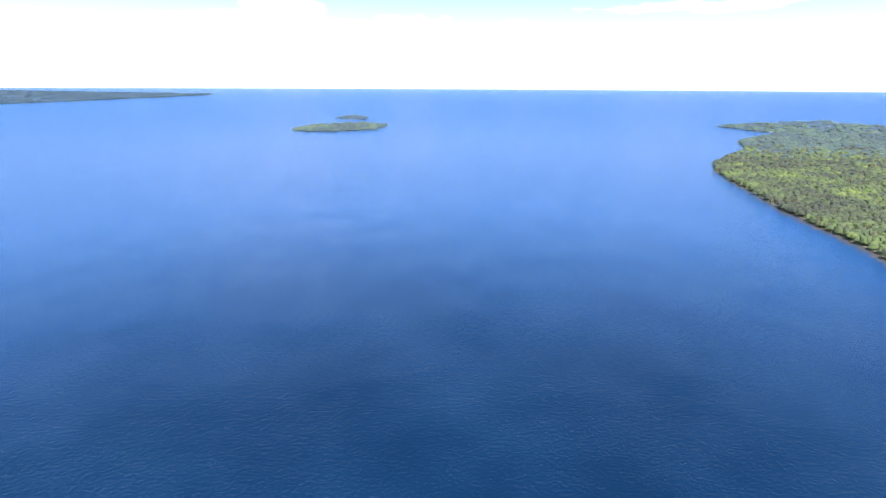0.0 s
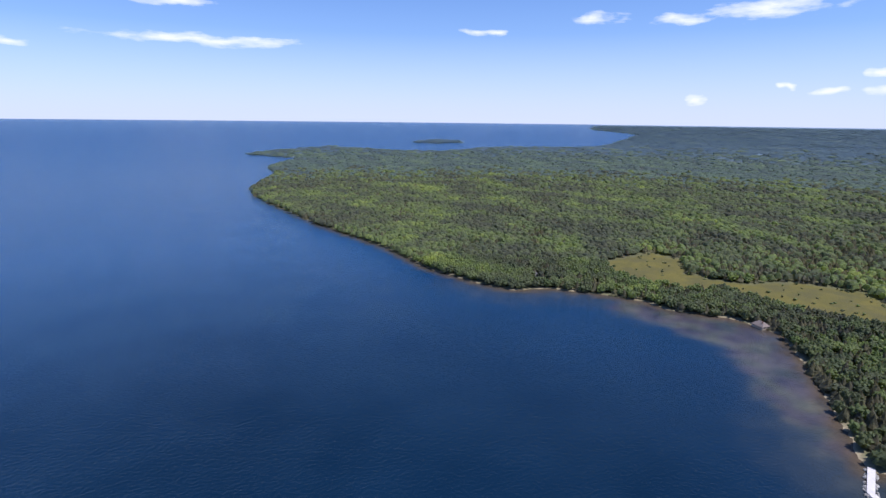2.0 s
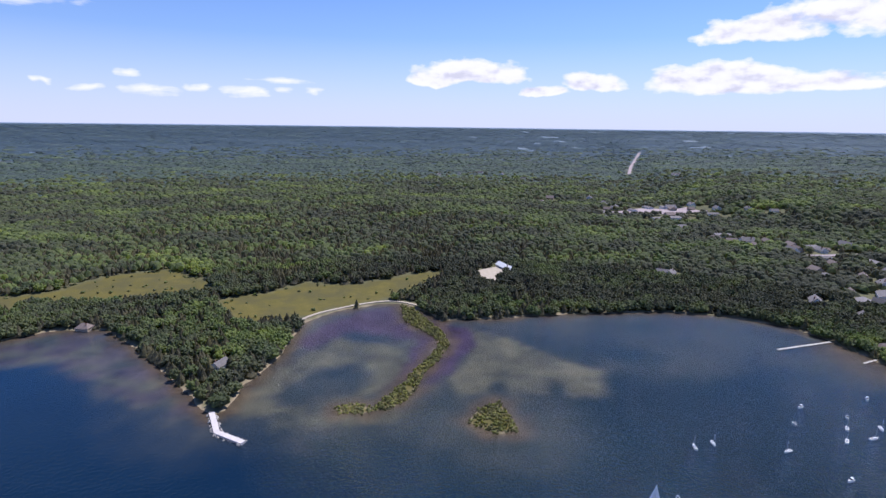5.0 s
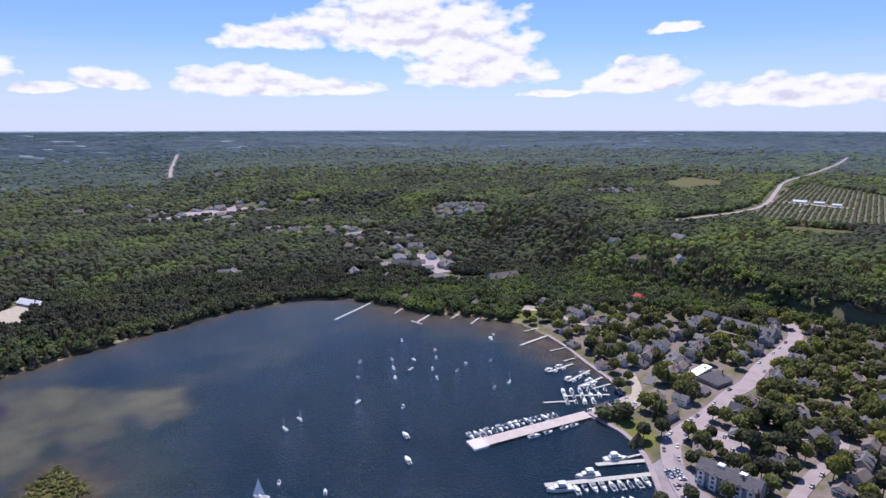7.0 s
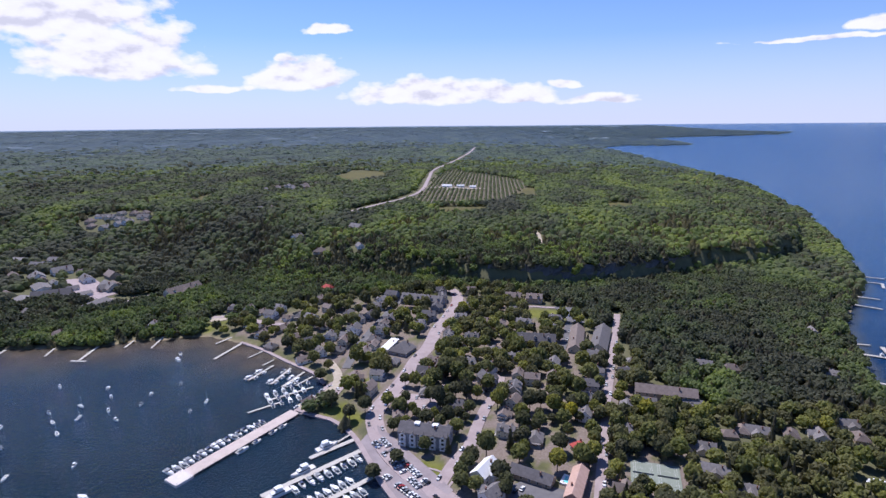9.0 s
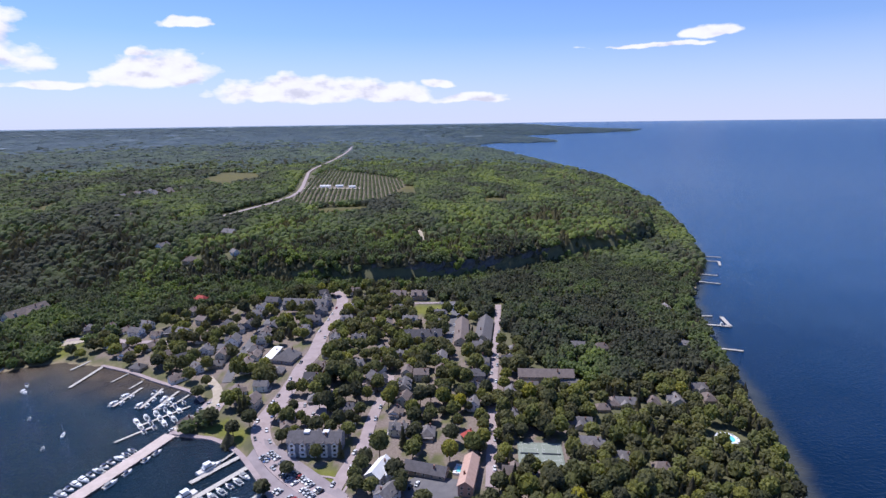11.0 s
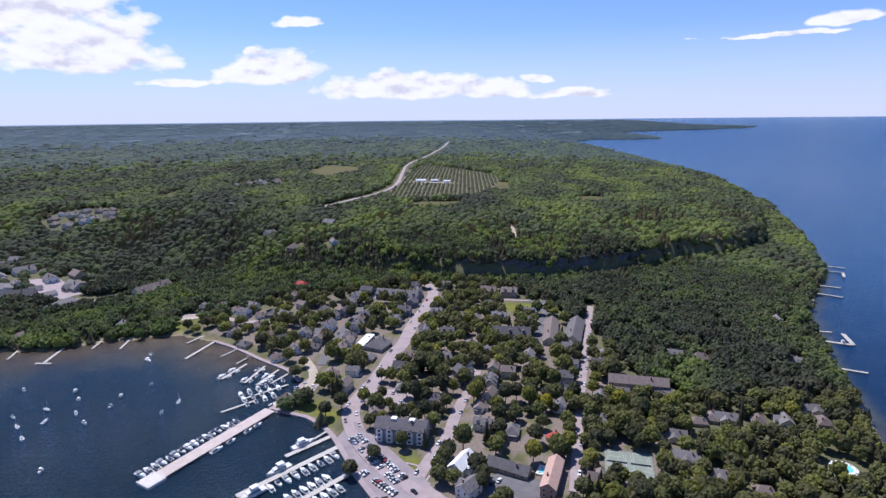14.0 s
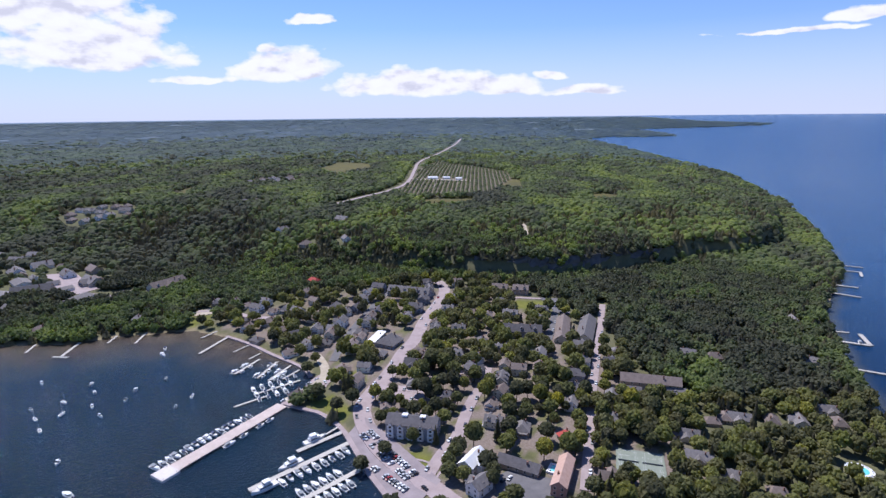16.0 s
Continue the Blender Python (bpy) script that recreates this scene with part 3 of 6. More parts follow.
UPLAND_HOUSES = [(55, 535), (46, 423), (40, 497), (27, 505), (12, 467), (13, 512), (104, 397), (95, 374), (21, 384), (55, 385), (40, 368), (38, 352),
                 (-40, 336), (30, 316), (47, 309), (72, 298), (62, 500), (30, 440), (75, 410), (-2, 350), (6, 410), (70, 385)]
WOOD_HOUSES = [(144, 300), (142, 278), (153, 262), (170, 249), (167, 315), (177, 320), (186, 320), (206, 317), (224, 318), (252, 331), (247, 315), (195, 418),
               (213, 410), (328, 495), (289, 405), (159, 352)]
PLATEAU_HOUSES = [(-630, 928), (-575, 943), (-558, 966), (-612, 988), (-588, 936), (-642, 972), (-568, 990), (-405, 1322), (-390, 1304), (-358, 1312), (-412, 1270), (-374, 1362), (-348, 1372),
                  (-645, 949), (-604, 922), (-596, 958), (-587, 987), (-546, 947), (-621, 968), (-437, 1250), (-420, 1294), (-383, 1280), (-372, 1337), (-368, 1013),
                  (-342, 1012), (-156, 839), (-133, 735), (-240, 810), (-190, 743), (-580, 731), (-578, 761), (-545, 674), (-498, 700)]
TOWN_HOUSES = [(-1321, 659), (-1230, 652), (-1150, 640), (-1129, 765), (-1124, 815), (-1060, 832), (-927, 655), (-792, 686), (-719, 706), (-713, 754), (-731, 820),
               (-535, 671), (-523, 698), (-465, 661), (-415, 628), (-630, 437), (-498, 531), (-1019, 876), (-973, 898), (-637, 430), (-2028, 403), (-2051, 487),
               (-2058, 572), (-1981, 633), (-1861, 676), (-1592, 1087)]
SHORE_HOUSES = [(-444, -89), (-499, -475), (-556, -229), (-338, 480), (-377, 484), (-354, 581), (-458, 624), (-420, 623), (-498, 649), (-448, 541), (-300, 508)]
HOUSE_SPOTS = HARBOUR_HOUSES + UPLAND_HOUSES + WOOD_HOUSES + PLATEAU_HOUSES + TOWN_HOUSES + SHORE_HOUSES
# long buildings: two ends of the ridge
LODGE = ((-36, 314), (-5, 307))
INN = ((-60, 579), (-16, 564))
MOTEL = ((125, 366), (164, 356))
MOTEL_WING = ((120, 353), (134, 349))
POOL_WING = ((30, 279), (51, 267))
ROSE_WING = ((67, 273), (57, 248))
ROW_A = ((50, 461), (84, 456))
ROW_B = ((111, 492), (98, 440))
ROW_C = ((134, 490), (117, 440))
SHOPS = ((-64, 446), (-57, 470))
CINEMA = ((-52, 440), (-44, 456))
CONDO_A = ((52, 582), (68, 578))
CONDO_B = ((74, 577), (90, 573))
SCHOOL = ((-478, 585), (-444, 602))
RESORT = ((-328, 592), (-308, 628))
YARD_SHED = ((-712, 228), (-676, 236))
GALLERY = ((-22, 418), (-14, 408))
WHITE_HOUSE = ((10, 268), (19, 282))
def beside(line, every, offs, seed):
    """Places along a road, uneven."""
    r, out = random.Random(seed), []
    for (ax, ay), (bx, by) in zip(line, line[1:]):
        l = math.hypot(bx - ax, by - ay)
        for k in range(int(l / every)):
            for o in offs:
                if r.random() < 0.7:
                    t = (k + r.uniform(0.2, 0.8)) * every / l
                    out.append((round(ax + (bx - ax) * t - (by - ay) / l * o + r.uniform(-8, 8)), round(ay + (by - ay) * t + (bx - ax) / l * o + r.uniform(-8, 8))))
    return out


ROADSIDE = beside(TOWN_ROAD, 40.0, (-75, -32, 30, 62), 3) + beside(TOWN_ROAD_WEST, 44.0, (-40, 30), 6) + beside(TOWN_ROAD_EAST, 36.0, (-55, -28, 26, 55), 7) + beside([(-860, 660), (-730, 712)], 40.0, (-24, 22), 8) + beside(BAY_LANE, 30.0, (-32, 30), 4) + beside([(-440, 560), (-520, 640), (-640, 680)], 34.0, (-25, 24), 5)
LONG_BUILDINGS = [WHITE_HOUSE, LODGE, INN, MOTEL, MOTEL_WING, POOL_WING, ROSE_WING, ROW_A, ROW_B, ROW_C, SHOPS, CINEMA, CONDO_A, CONDO_B, SCHOOL, RESORT, YARD_SHED, GALLERY]
TENNIS = [(98, 288), (123, 281), (117, 258), (93, 265)]
ORCHARD = [(-62, 1439), (-17, 1704), (165, 1418), (155, 1275), (91, 1060), (-69, 1027), (-94, 1074)]
FIELDS = [[(125, 1298), (174, 1276), (162, 1115), (114, 1128)], [(-42, 1016), (57, 1023), (51, 957), (-30, 944)],
          [(-344, 1514), (-319, 1715), (-216, 1650), (-185, 1468), (-254, 1356)], [(285, 1079), (338, 1070), (307, 986), (271, 1004)], [(-106, 1101), (-192, 980), (-188, 944), (-150, 972), (-98, 1062)],
          [(-547, 1104), (-545, 1176), (-525, 1215), (-508, 1069)]]
LAWNS = [[(73, 556), (112, 547), (104, 518), (66, 523)], [(-100, 346), (-84, 340), (-68, 326), (-62, 340), (-80, 362)], [(-241, 488), (-230, 525), (-253, 525)],
         [(-34, 298), (-8, 288), (-6, 268), (-30, 290)], [(-78, 396), (-70, 402), (-58, 386), (-64, 376)], [(14, 324), (26, 322), (22, 302), (14, 304)]]


def clear_of_plan(x, y, margin=2.0):
    """True where no street, lot, house or open field lies."""
    ok = np.ones(np.shape(x), bool)
    for line, width, _ in STREETS:
        ok &= along(line, x, y) > width / 2 + margin + np.where(np.asarray(y) < 590, 5.0 if line is HIGHWAY else 1.2 if line is EAST_STREET else 2.2 if line in (MIDDLE_STREET, CROSS_STREET) else 0.8, 0.0) + (9.0 if line in (HIGHWAY_TOP, FAR_ROAD, TOWN_ROAD, TOWN_ROAD_WEST, TOWN_ROAD_EAST, BAY_LANE) else 0.0)
    for p, _ in LOTS:
        ok &= inner(p, x, y) < -margin
    for spots, free in ((HOUSE_SPOTS, 6.2), (PLATEAU_HOUSES + TOWN_HOUSES + ROADSIDE, 15.0)):
        for hx, hy in spots:
            ok &= np.hypot(x - hx, y - hy) > free + margin
    for hx, hy in WOOD_HOUSES + SHORE_HOUSES[:3]:
        ok &= np.hypot(x - hx * 0.975, y - hy * 0.975) > 8.2
    for ends in LONG_BUILDINGS:
        ok &= along(list(ends), x, y) > 9.0 + margin
    ok &= inner(TENNIS, x, y) < -4.5
    for p in [ORCHARD] + FIELDS + LAWNS:
        ok &= inner(p, x, y) < -1.0
    ok &= np.hypot(x - 228, y - 271) > 13.0
    return ok


AZ_ALL = np.linspace(0, 2 * math.pi, 800, endpoint=False)


def meadow_zone(x, y, s):
    v = np.zeros(x.shape)
    for p in MEADOWS + FIELDS:
        v = np.maximum(v, (1.0 if p in MEADOWS else 0.7) * steps(-2, 4, inner(p, x, y) + waves(x, y, 30.0, 12) * 4.0))
    low = np.maximum(np.maximum(inner(SPIT, x, y), inner(SPIT_END, x, y)), inner(BRUSH_ISLE, x, y))
    return np.maximum(v, steps(-1, 2, low))


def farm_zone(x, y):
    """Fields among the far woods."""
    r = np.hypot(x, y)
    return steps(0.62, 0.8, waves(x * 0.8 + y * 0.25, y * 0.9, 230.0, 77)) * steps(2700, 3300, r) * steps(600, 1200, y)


def yard_zone(x, y, s):
    """Drives, yards and bare soil between the houses, and the soil of the orchard."""
    v = steps(0, 25, inner(VILLAGE, x, y)) * steps(-0.55, -0.1, waves(x, y, 17.0, 91) + 0.5 * waves(x, y, 45.0, 92)) * steps(10, 16, s)
    for p in LAWNS:
        v = v * steps(2, -2, inner(p, x, y))
    return np.maximum(0.85 * v, 0.45 * steps(-2, 4, inner(ORCHARD, x, y)))


def lawn_zone(x, y, s):
    v = steps(0, 30, inner(VILLAGE, x, y)) * 0.2
    for p in LAWNS:
        v = np.maximum(v, steps(-3, 3, inner(p, x, y)))
    return v


VILLAGE = [(-247, 494), (-104, 390), (-26, 247), (78, 156), (156, 221), (143, 455), (78, 611), (-26, 624), (-156, 585)]
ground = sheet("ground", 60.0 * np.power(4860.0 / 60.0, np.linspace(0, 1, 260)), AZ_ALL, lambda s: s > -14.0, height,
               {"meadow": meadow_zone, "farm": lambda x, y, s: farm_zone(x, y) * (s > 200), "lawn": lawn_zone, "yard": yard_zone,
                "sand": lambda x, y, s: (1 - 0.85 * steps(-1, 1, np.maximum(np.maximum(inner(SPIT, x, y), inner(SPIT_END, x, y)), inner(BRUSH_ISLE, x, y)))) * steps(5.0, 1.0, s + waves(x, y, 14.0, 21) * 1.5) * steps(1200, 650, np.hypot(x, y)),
                # where the painted haze sets in
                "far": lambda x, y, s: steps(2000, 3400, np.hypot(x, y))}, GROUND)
tagged(ground, "wooded lake shore land with meadows and a village", "ground", kind="structure")

LAGOON = [(-371, -91), (-429, -52), (-572, 0), (-598, 78), (-520, 130), (-533, 260), (-513, 377), (-442, 455), (-325, 468), (-234, 494), (-182, 455),
          (-208, 423), (-293, 403), (-364, 364), (-341, 286), (-370, 221), (-340, 195), (-340, 169), (-302, 136), (-289, 91), (-312, 33), (-341, -26)]
BAY_WATER = [(-380, -80), (-620, -60), (-640, 200), (-480, 520), (-150, 520), (-40, 300), (-20, 150), (-150, 60), (-260, -40)]
HOLE = [(-390, -47), (-425, -21), (-438, 18), (-416, 32), (-386, 19), (-374, -6), (-372, -40)]
PALE_BEDS = [[(-377, -75), (-427, -53), (-458, -24), (-499, 6), (-475, 36), (-470, 68), (-432, 66), (-384, 43), (-371, 22), (-367, -9), (-358, -42), (-362, -70)],
             [(-358, -49), (-366, -19), (-363, 13), (-364, 37), (-344, 54), (-333, 28), (-339, -1), (-339, -38)],
             [(-499, 131), (-462, 168), (-387, 214), (-353, 206), (-346, 176), (-356, 140), (-364, 112), (-368, 88), (-400, 88), (-440, 112)]]
WEST_BAND = [(-520, -360), (-540, -310), (-575, -248), (-516, -190), (-426, -118), (-373, -86), (-372, -103), (-403, -149), (-479, -222), (-484, -290), (-480, -351)]


def harbour_water(x, y):
    """The dredged harbour keeps its deep colour up to the quay."""
    return steps(-205, -165, x) * steps(425, 395, y) * steps(40, 10, x) * steps(150, 190, y)


def shallow_zone(x, y, s):
    n = waves(x, y, 60.0, 31) * 9.0 + waves(x, y, 22.0, 32) * 4.0
    a = steps(-4, 22, inner(LAGOON, x, y) + n) * (0.26 - 0.14 * steps(0.0, 0.9, waves(x, y, 75.0, 33))) * (0.35 + 0.65 * steps(60, 150, y - 0.25 * (x + 350)))
    for p in PALE_BEDS:
        a = np.maximum(a, steps(-7, 8, inner(p, x, y) + n * 0.5) * (0.95 - 0.3 * steps(0.1, 0.9, waves(x, y, 34.0, 34))))
    a = a * (1 - 0.95 * steps(-8, 10, inner(HOLE, x, y) + n * 0.4))
    for p in POOLS:
        a = a * (1 - 0.8 * steps(-4, 8, inner(p, x, y) + n * 0.5))
    bay = steps(-74, -6, s + n * 0.8) * steps(-570, -490, y) * steps(40, -80, x)
    return np.maximum(np.maximum(a, np.maximum(bay * 0.35, 0.8 * steps(-14, 10, inner(WEST_BAND, x, y) + n * 0.6))), steps(-14, -2, s + n * 0.2) * 0.6) * (1 - 0.93 * harbour_water(x, y))


WEED_BEDS = [[(-488, -34), (-523, -17), (-567, 30), (-579, 73), (-538, 70), (-498, 81), (-460, 83), (-416, 66), (-439, 62), (-478, 73), (-492, 48), (-508, 18), (-470, -17)],
             [(-507, 76), (-486, 100), (-437, 80), (-394, 60), (-381, 43), (-390, 39), (-417, 56), (-462, 71)],
             [(-533, 100), (-489, 134), (-457, 128), (-404, 93), (-374, 66), (-379, 60), (-450, 95), (-510, 92)]]
POOLS = [[(-482, 167), (-476, 204), (-417, 276), (-386, 256), (-420, 217), (-421, 188), (-449, 167)], [(-383, 163), (-375, 178), (-345, 168), (-353, 153)],
         [(-388, 117), (-379, 134), (-357, 122), (-367, 112)]]


def weed_zone(x, y, s):
    n = waves(x, y, 26.0, 41) * 4.0 + waves(x, y, 9.0, 42) * 2.0
    v = np.zeros(x.shape)
    for p in WEED_BEDS:
        v = np.maximum(v, steps(-3, 6, inner(p, x, y) + n))
    wet = steps(-10, 8, inner(WEST_BAND, x, y) + n) * steps(-0.5, 0.4, waves(x, y, 40.0, 41))
    return 0.92 * np.maximum(v, 0.5 * wet)


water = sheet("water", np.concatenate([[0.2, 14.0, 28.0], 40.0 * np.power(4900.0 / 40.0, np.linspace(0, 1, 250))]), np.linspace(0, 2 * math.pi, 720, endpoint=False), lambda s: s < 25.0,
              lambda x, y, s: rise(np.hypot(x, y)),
              {"shallow": shallow_zone, "weed": weed_zone, "far_lake": lambda x, y, s: steps(300, 1000, np.hypot(x, y)), "bay": lambda x, y, s: np.maximum(steps(-60, 60, inner(BAY_WATER, x, y)), 0.4 * steps(1200, 300, np.hypot(x, y)) * steps(150, -80, y)),
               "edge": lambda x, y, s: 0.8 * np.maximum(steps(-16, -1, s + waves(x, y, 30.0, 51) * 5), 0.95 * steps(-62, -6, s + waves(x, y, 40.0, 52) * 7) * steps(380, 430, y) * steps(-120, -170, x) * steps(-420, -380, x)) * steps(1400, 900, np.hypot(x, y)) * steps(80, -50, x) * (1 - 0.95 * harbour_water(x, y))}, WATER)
tagged(water, "calm blue lake, brown and purple over its shallow bed", "lake", kind="structure")

# ---- the forest ----
def ico(sub):
    bm = bmesh.new()
    bmesh.ops.create_icosphere(bm, subdivisions=sub, radius=1.0)
    v = np.array([q.co[:] for q in bm.verts])
    f = np.array([[w.index for w in q.verts] for q in bm.faces])
    bm.free()
    return v, f


ICO1 = ico(1)
OCTA = (np.array([(1, 0, 0), (-1, 0, 0), (0, 1, 0), (0, -1, 0), (0, 0, 1), (0, 0, -1)], float),
        np.array([(0, 2, 4), (2, 1, 4), (1, 3, 4), (3, 0, 4), (2, 0, 5), (1, 2, 5), (3, 1, 5), (0, 3, 5)]))


def clumped(count, seed):
    """A broad crown, one metre across and one high: a core and many small sprays of leaves round it."""
    rng = np.random.RandomState(seed)
    vs, fs, n = [ICO1[0] * (1.0 + 0.3 * (rng.rand(12, 1) - 0.5)) * (0.38, 0.38, 0.40) + (0, 0, 0.52)], [ICO1[1]], 12
    for k in range(count):
        a, u = 2.39996 * k + 0.6 * rng.rand(), 0.95 - 1.25 * (k + rng.rand()) / count
        w = math.sqrt(max(0.0, 1.0 - u * u))
        c = np.array([0.38 * w * math.cos(a), 0.38 * w * math.sin(a), 0.52 + 0.40 * u])
        q = (0.10 + 0.09 * rng.rand()) * (1.0 + 3.0 / (count + 3))
        spin, tip = rng.rand() * 6.283, rng.rand() * 1.2
        v = OCTA[0] * (0.75 + 0.5 * rng.rand(6, 1)) * (q, q, q)
        v = np.stack([v[:, 0] * math.cos(tip) - v[:, 2] * math.sin(tip), v[:, 1], v[:, 0] * math.sin(tip) + v[:, 2] * math.cos(tip)], -1)
        v = np.stack([v[:, 0] * math.cos(spin) - v[:, 1] * math.sin(spin), v[:, 0] * math.sin(spin) + v[:, 1] * math.cos(spin), v[:, 2]], -1)
        vs.append(v + c)
        fs.append(OCTA[1] + n)
        n += 6
    return np.concatenate(vs), np.concatenate(fs)


def domed(sides, seed):
    """A crown seen from afar: a lumpy cap, one metre across and one high."""
    rng = np.random.RandomState(seed)
    rows = []
    for r0, z0, turn in ((0.30, 0.86, 0.0), (0.50, 0.42, 0.5)):
        a = (np.arange(sides) + turn + 0.5 * (rng.rand(sides) - 0.5)) * 6.283 / sides
        q = r0 * (0.78 + 0.44 * rng.rand(sides))
        rows.append(np.stack([q * np.cos(a), q * np.sin(a), z0 + 0.26 * (rng.rand(sides) - 0.5)], -1))
    v = np.concatenate([[[0.1 * (rng.rand() - 0.5), 0.1 * (rng.rand() - 0.5), 1.0]], rows[0], rows[1]])
    f = []
    for i in range(sides):
        j = (i + 1) % sides
        f += [(0, 1 + i, 1 + j), (1 + i, 1 + sides + i, 1 + j), (1 + j, 1 + sides + i, 1 + sides + j)]
    return v, np.array(f)


def spire(tiers, sides, seed):
    """A conifer of ragged tiers, one metre across and one high."""
    rng = np.random.RandomState(seed)
    vs, fs, n = [], [], 0
    for k in range(tiers):
        z0, w = 0.12 + 0.62 * k / tiers, 0.5 * (1 - 0.72 * k / tiers)
        a = np.arange(sides) * 6.283 / sides + rng.rand()
        rr = w * (0.5 + 0.75 * rng.rand(sides))
        v = np.stack([rr * np.cos(a), rr * np.sin(a), z0 + 0.16 * (rng.rand(sides) - 0.5)], -1)
        top = np.array([[0.04 * (rng.rand() - 0.5), 0.04 * (rng.rand() - 0.5), min(1.0, z0 + 0.30 + 0.42 / tiers)]])
        vs.append(np.concatenate([v, top]))
        fs.append(np.array([[i, (i + 1) % sides, sides] for i in range(sides)]) + n)
        n += sides + 1
    return np.concatenate(vs), np.concatenate(fs)


def scatter(name, shapes, pick, x, y, z, wide, tall, tint, mat, seed, soft=False):
    """One mesh of many trees: shapes[pick] set at each place."""
    rng = np.random.RandomState(seed)
    V, F, T, n = [], [], [], 0
    for k, (v, f) in enumerate(shapes):
        m = np.where(pick == k)[0]
        if not len(m):
            continue
        a = rng.rand(len(m)) * 6.283
        ca, sa = np.cos(a)[:, None], np.sin(a)[:, None]
        sx = wide[m][:, None]
        px = (v[None, :, 0] * ca - v[None, :, 1] * sa) * sx + x[m][:, None]
        py = (v[None, :, 0] * sa + v[None, :, 1] * ca) * sx + y[m][:, None]
        pz = v[None, :, 2] * tall[m][:, None] + z[m][:, None]
        V.append(np.stack([px, py, pz], -1).reshape(-1, 3))
        F.append((f[None] + (np.arange(len(m)) * len(v))[:, None, None]).reshape(-1, 3) + n)
        T.append(np.repeat(tint[m], len(v)))
        n += len(m) * len(v)
    V, F, T = np.concatenate(V), np.concatenate(F), np.concatenate(T)
    me = bpy.data.meshes.new(name)
    me.vertices.add(len(V))
    me.vertices.foreach_set("co", V.astype(np.float32).ravel())
    me.loops.add(F.size)
    me.loops.foreach_set("vertex_index", F.astype(np.int32).ravel())
    me.polygons.add(len(F))
    me.polygons.foreach_set("loop_start", (np.arange(len(F)) * 3).astype(np.int32))
    me.update(calc_edges=True)
    if soft:
        me.shade_smooth()
    else:
        me.shade_flat()
    at = me.attributes.new("tint", "FLOAT", "POINT")
    at.data.foreach_set("value", T.astype(np.float32))
    me.materials.append(mat)
    return new(name, me)


def ring_points(r0, r1, gap, seed):
    """Uneven places between two radii; gap(r) is their spacing."""
    rng = np.random.RandomState(seed)
    xs, ys = [], []
    r = r0
    while r < r1:
        g = gap(r)
        n = int(math.radians(294) * r / g)
        a = math.radians(-63) + math.radians(294) * (np.arange(n) + rng.rand(n) * 0.9) / n
        q = r + g * (rng.rand(n) - 0.5) * 0.9
        xs.append(-np.sin(a) * q)
        ys.append(np.cos(a) * q)
        r += g * 0.9
    return np.concatenate(xs), np.concatenate(ys)


NEAR_WOOD = [(85, 345), (70, 170), (300, 170), (320, 345)]


def open_ground(x, y):
    """Where no tree of the woods stands."""
    bare = np.zeros(x.shape, bool)
    for p in MEADOWS:
        bare |= inner(p, x, y) + waves(x, y, 30.0, 12) * 5.0 > -2
    bare |= inner(VILLAGE, x, y) > -3
    bare |= inner(NEAR_WOOD, x, y) > 0
    bare |= ~clear_of_plan(x, y)
    bare |= (farm_zone(x, y) > 0.5) & (shore(x, y) > 220)
    b = inner(BLUFF, x, y)
    bare |= (b > 4) & (b < 10) & (x > 20) & (x < 395) & (waves(x, y, 55.0, 19) > -0.35 + 0.5 * steps(250, 420, x))
    bare |= (np.hypot(x + 605, y - 955) < 62) & (waves(x, y, 26.0, 73) > -0.1)
    bare |= (np.hypot(x + 400, y - 1290) < 75) & (waves(x, y, 30.0, 74) > 0.0)
    bare |= (np.hypot(x + 460, y - 640) < 60) & (waves(x, y, 40.0, 71) > -0.2)
    bare |= (np.hypot(x + 1100, y - 720) < 150) & (waves(x, y, 60.0, 72) > 0.1)
    for p in (SPIT, SPIT_END, BRUSH_ISLE):
        bare |= inner(p, x, y) > -6
    return bare


def conifer_share(x, y):
    """Cedars and firs gather behind the meadows and along the low shore."""
    v = 0.16 + 0.34 * waves(x, y, 240.0, 61)
    v = v + 0.38 * steps(160, 60, np.hypot(x + 470, y + 170)) + 0.42 * steps(650, 130, np.hypot(x + 940, y + 50)) + 0.05 * steps(210, 50, np.hypot(x + 585, y - 247)) + 0.4 * steps(170, 40, np.abs(inner(BLUFF, x, y) - 80)) * steps(800, 400, np.abs(x))
    v = v + 0.10 * steps(20, 90, x) * steps(640, 560, y) + 0.06 * steps(-300, -420, x) * steps(-60, 120, y) * steps(1100, 700, y)
    return v


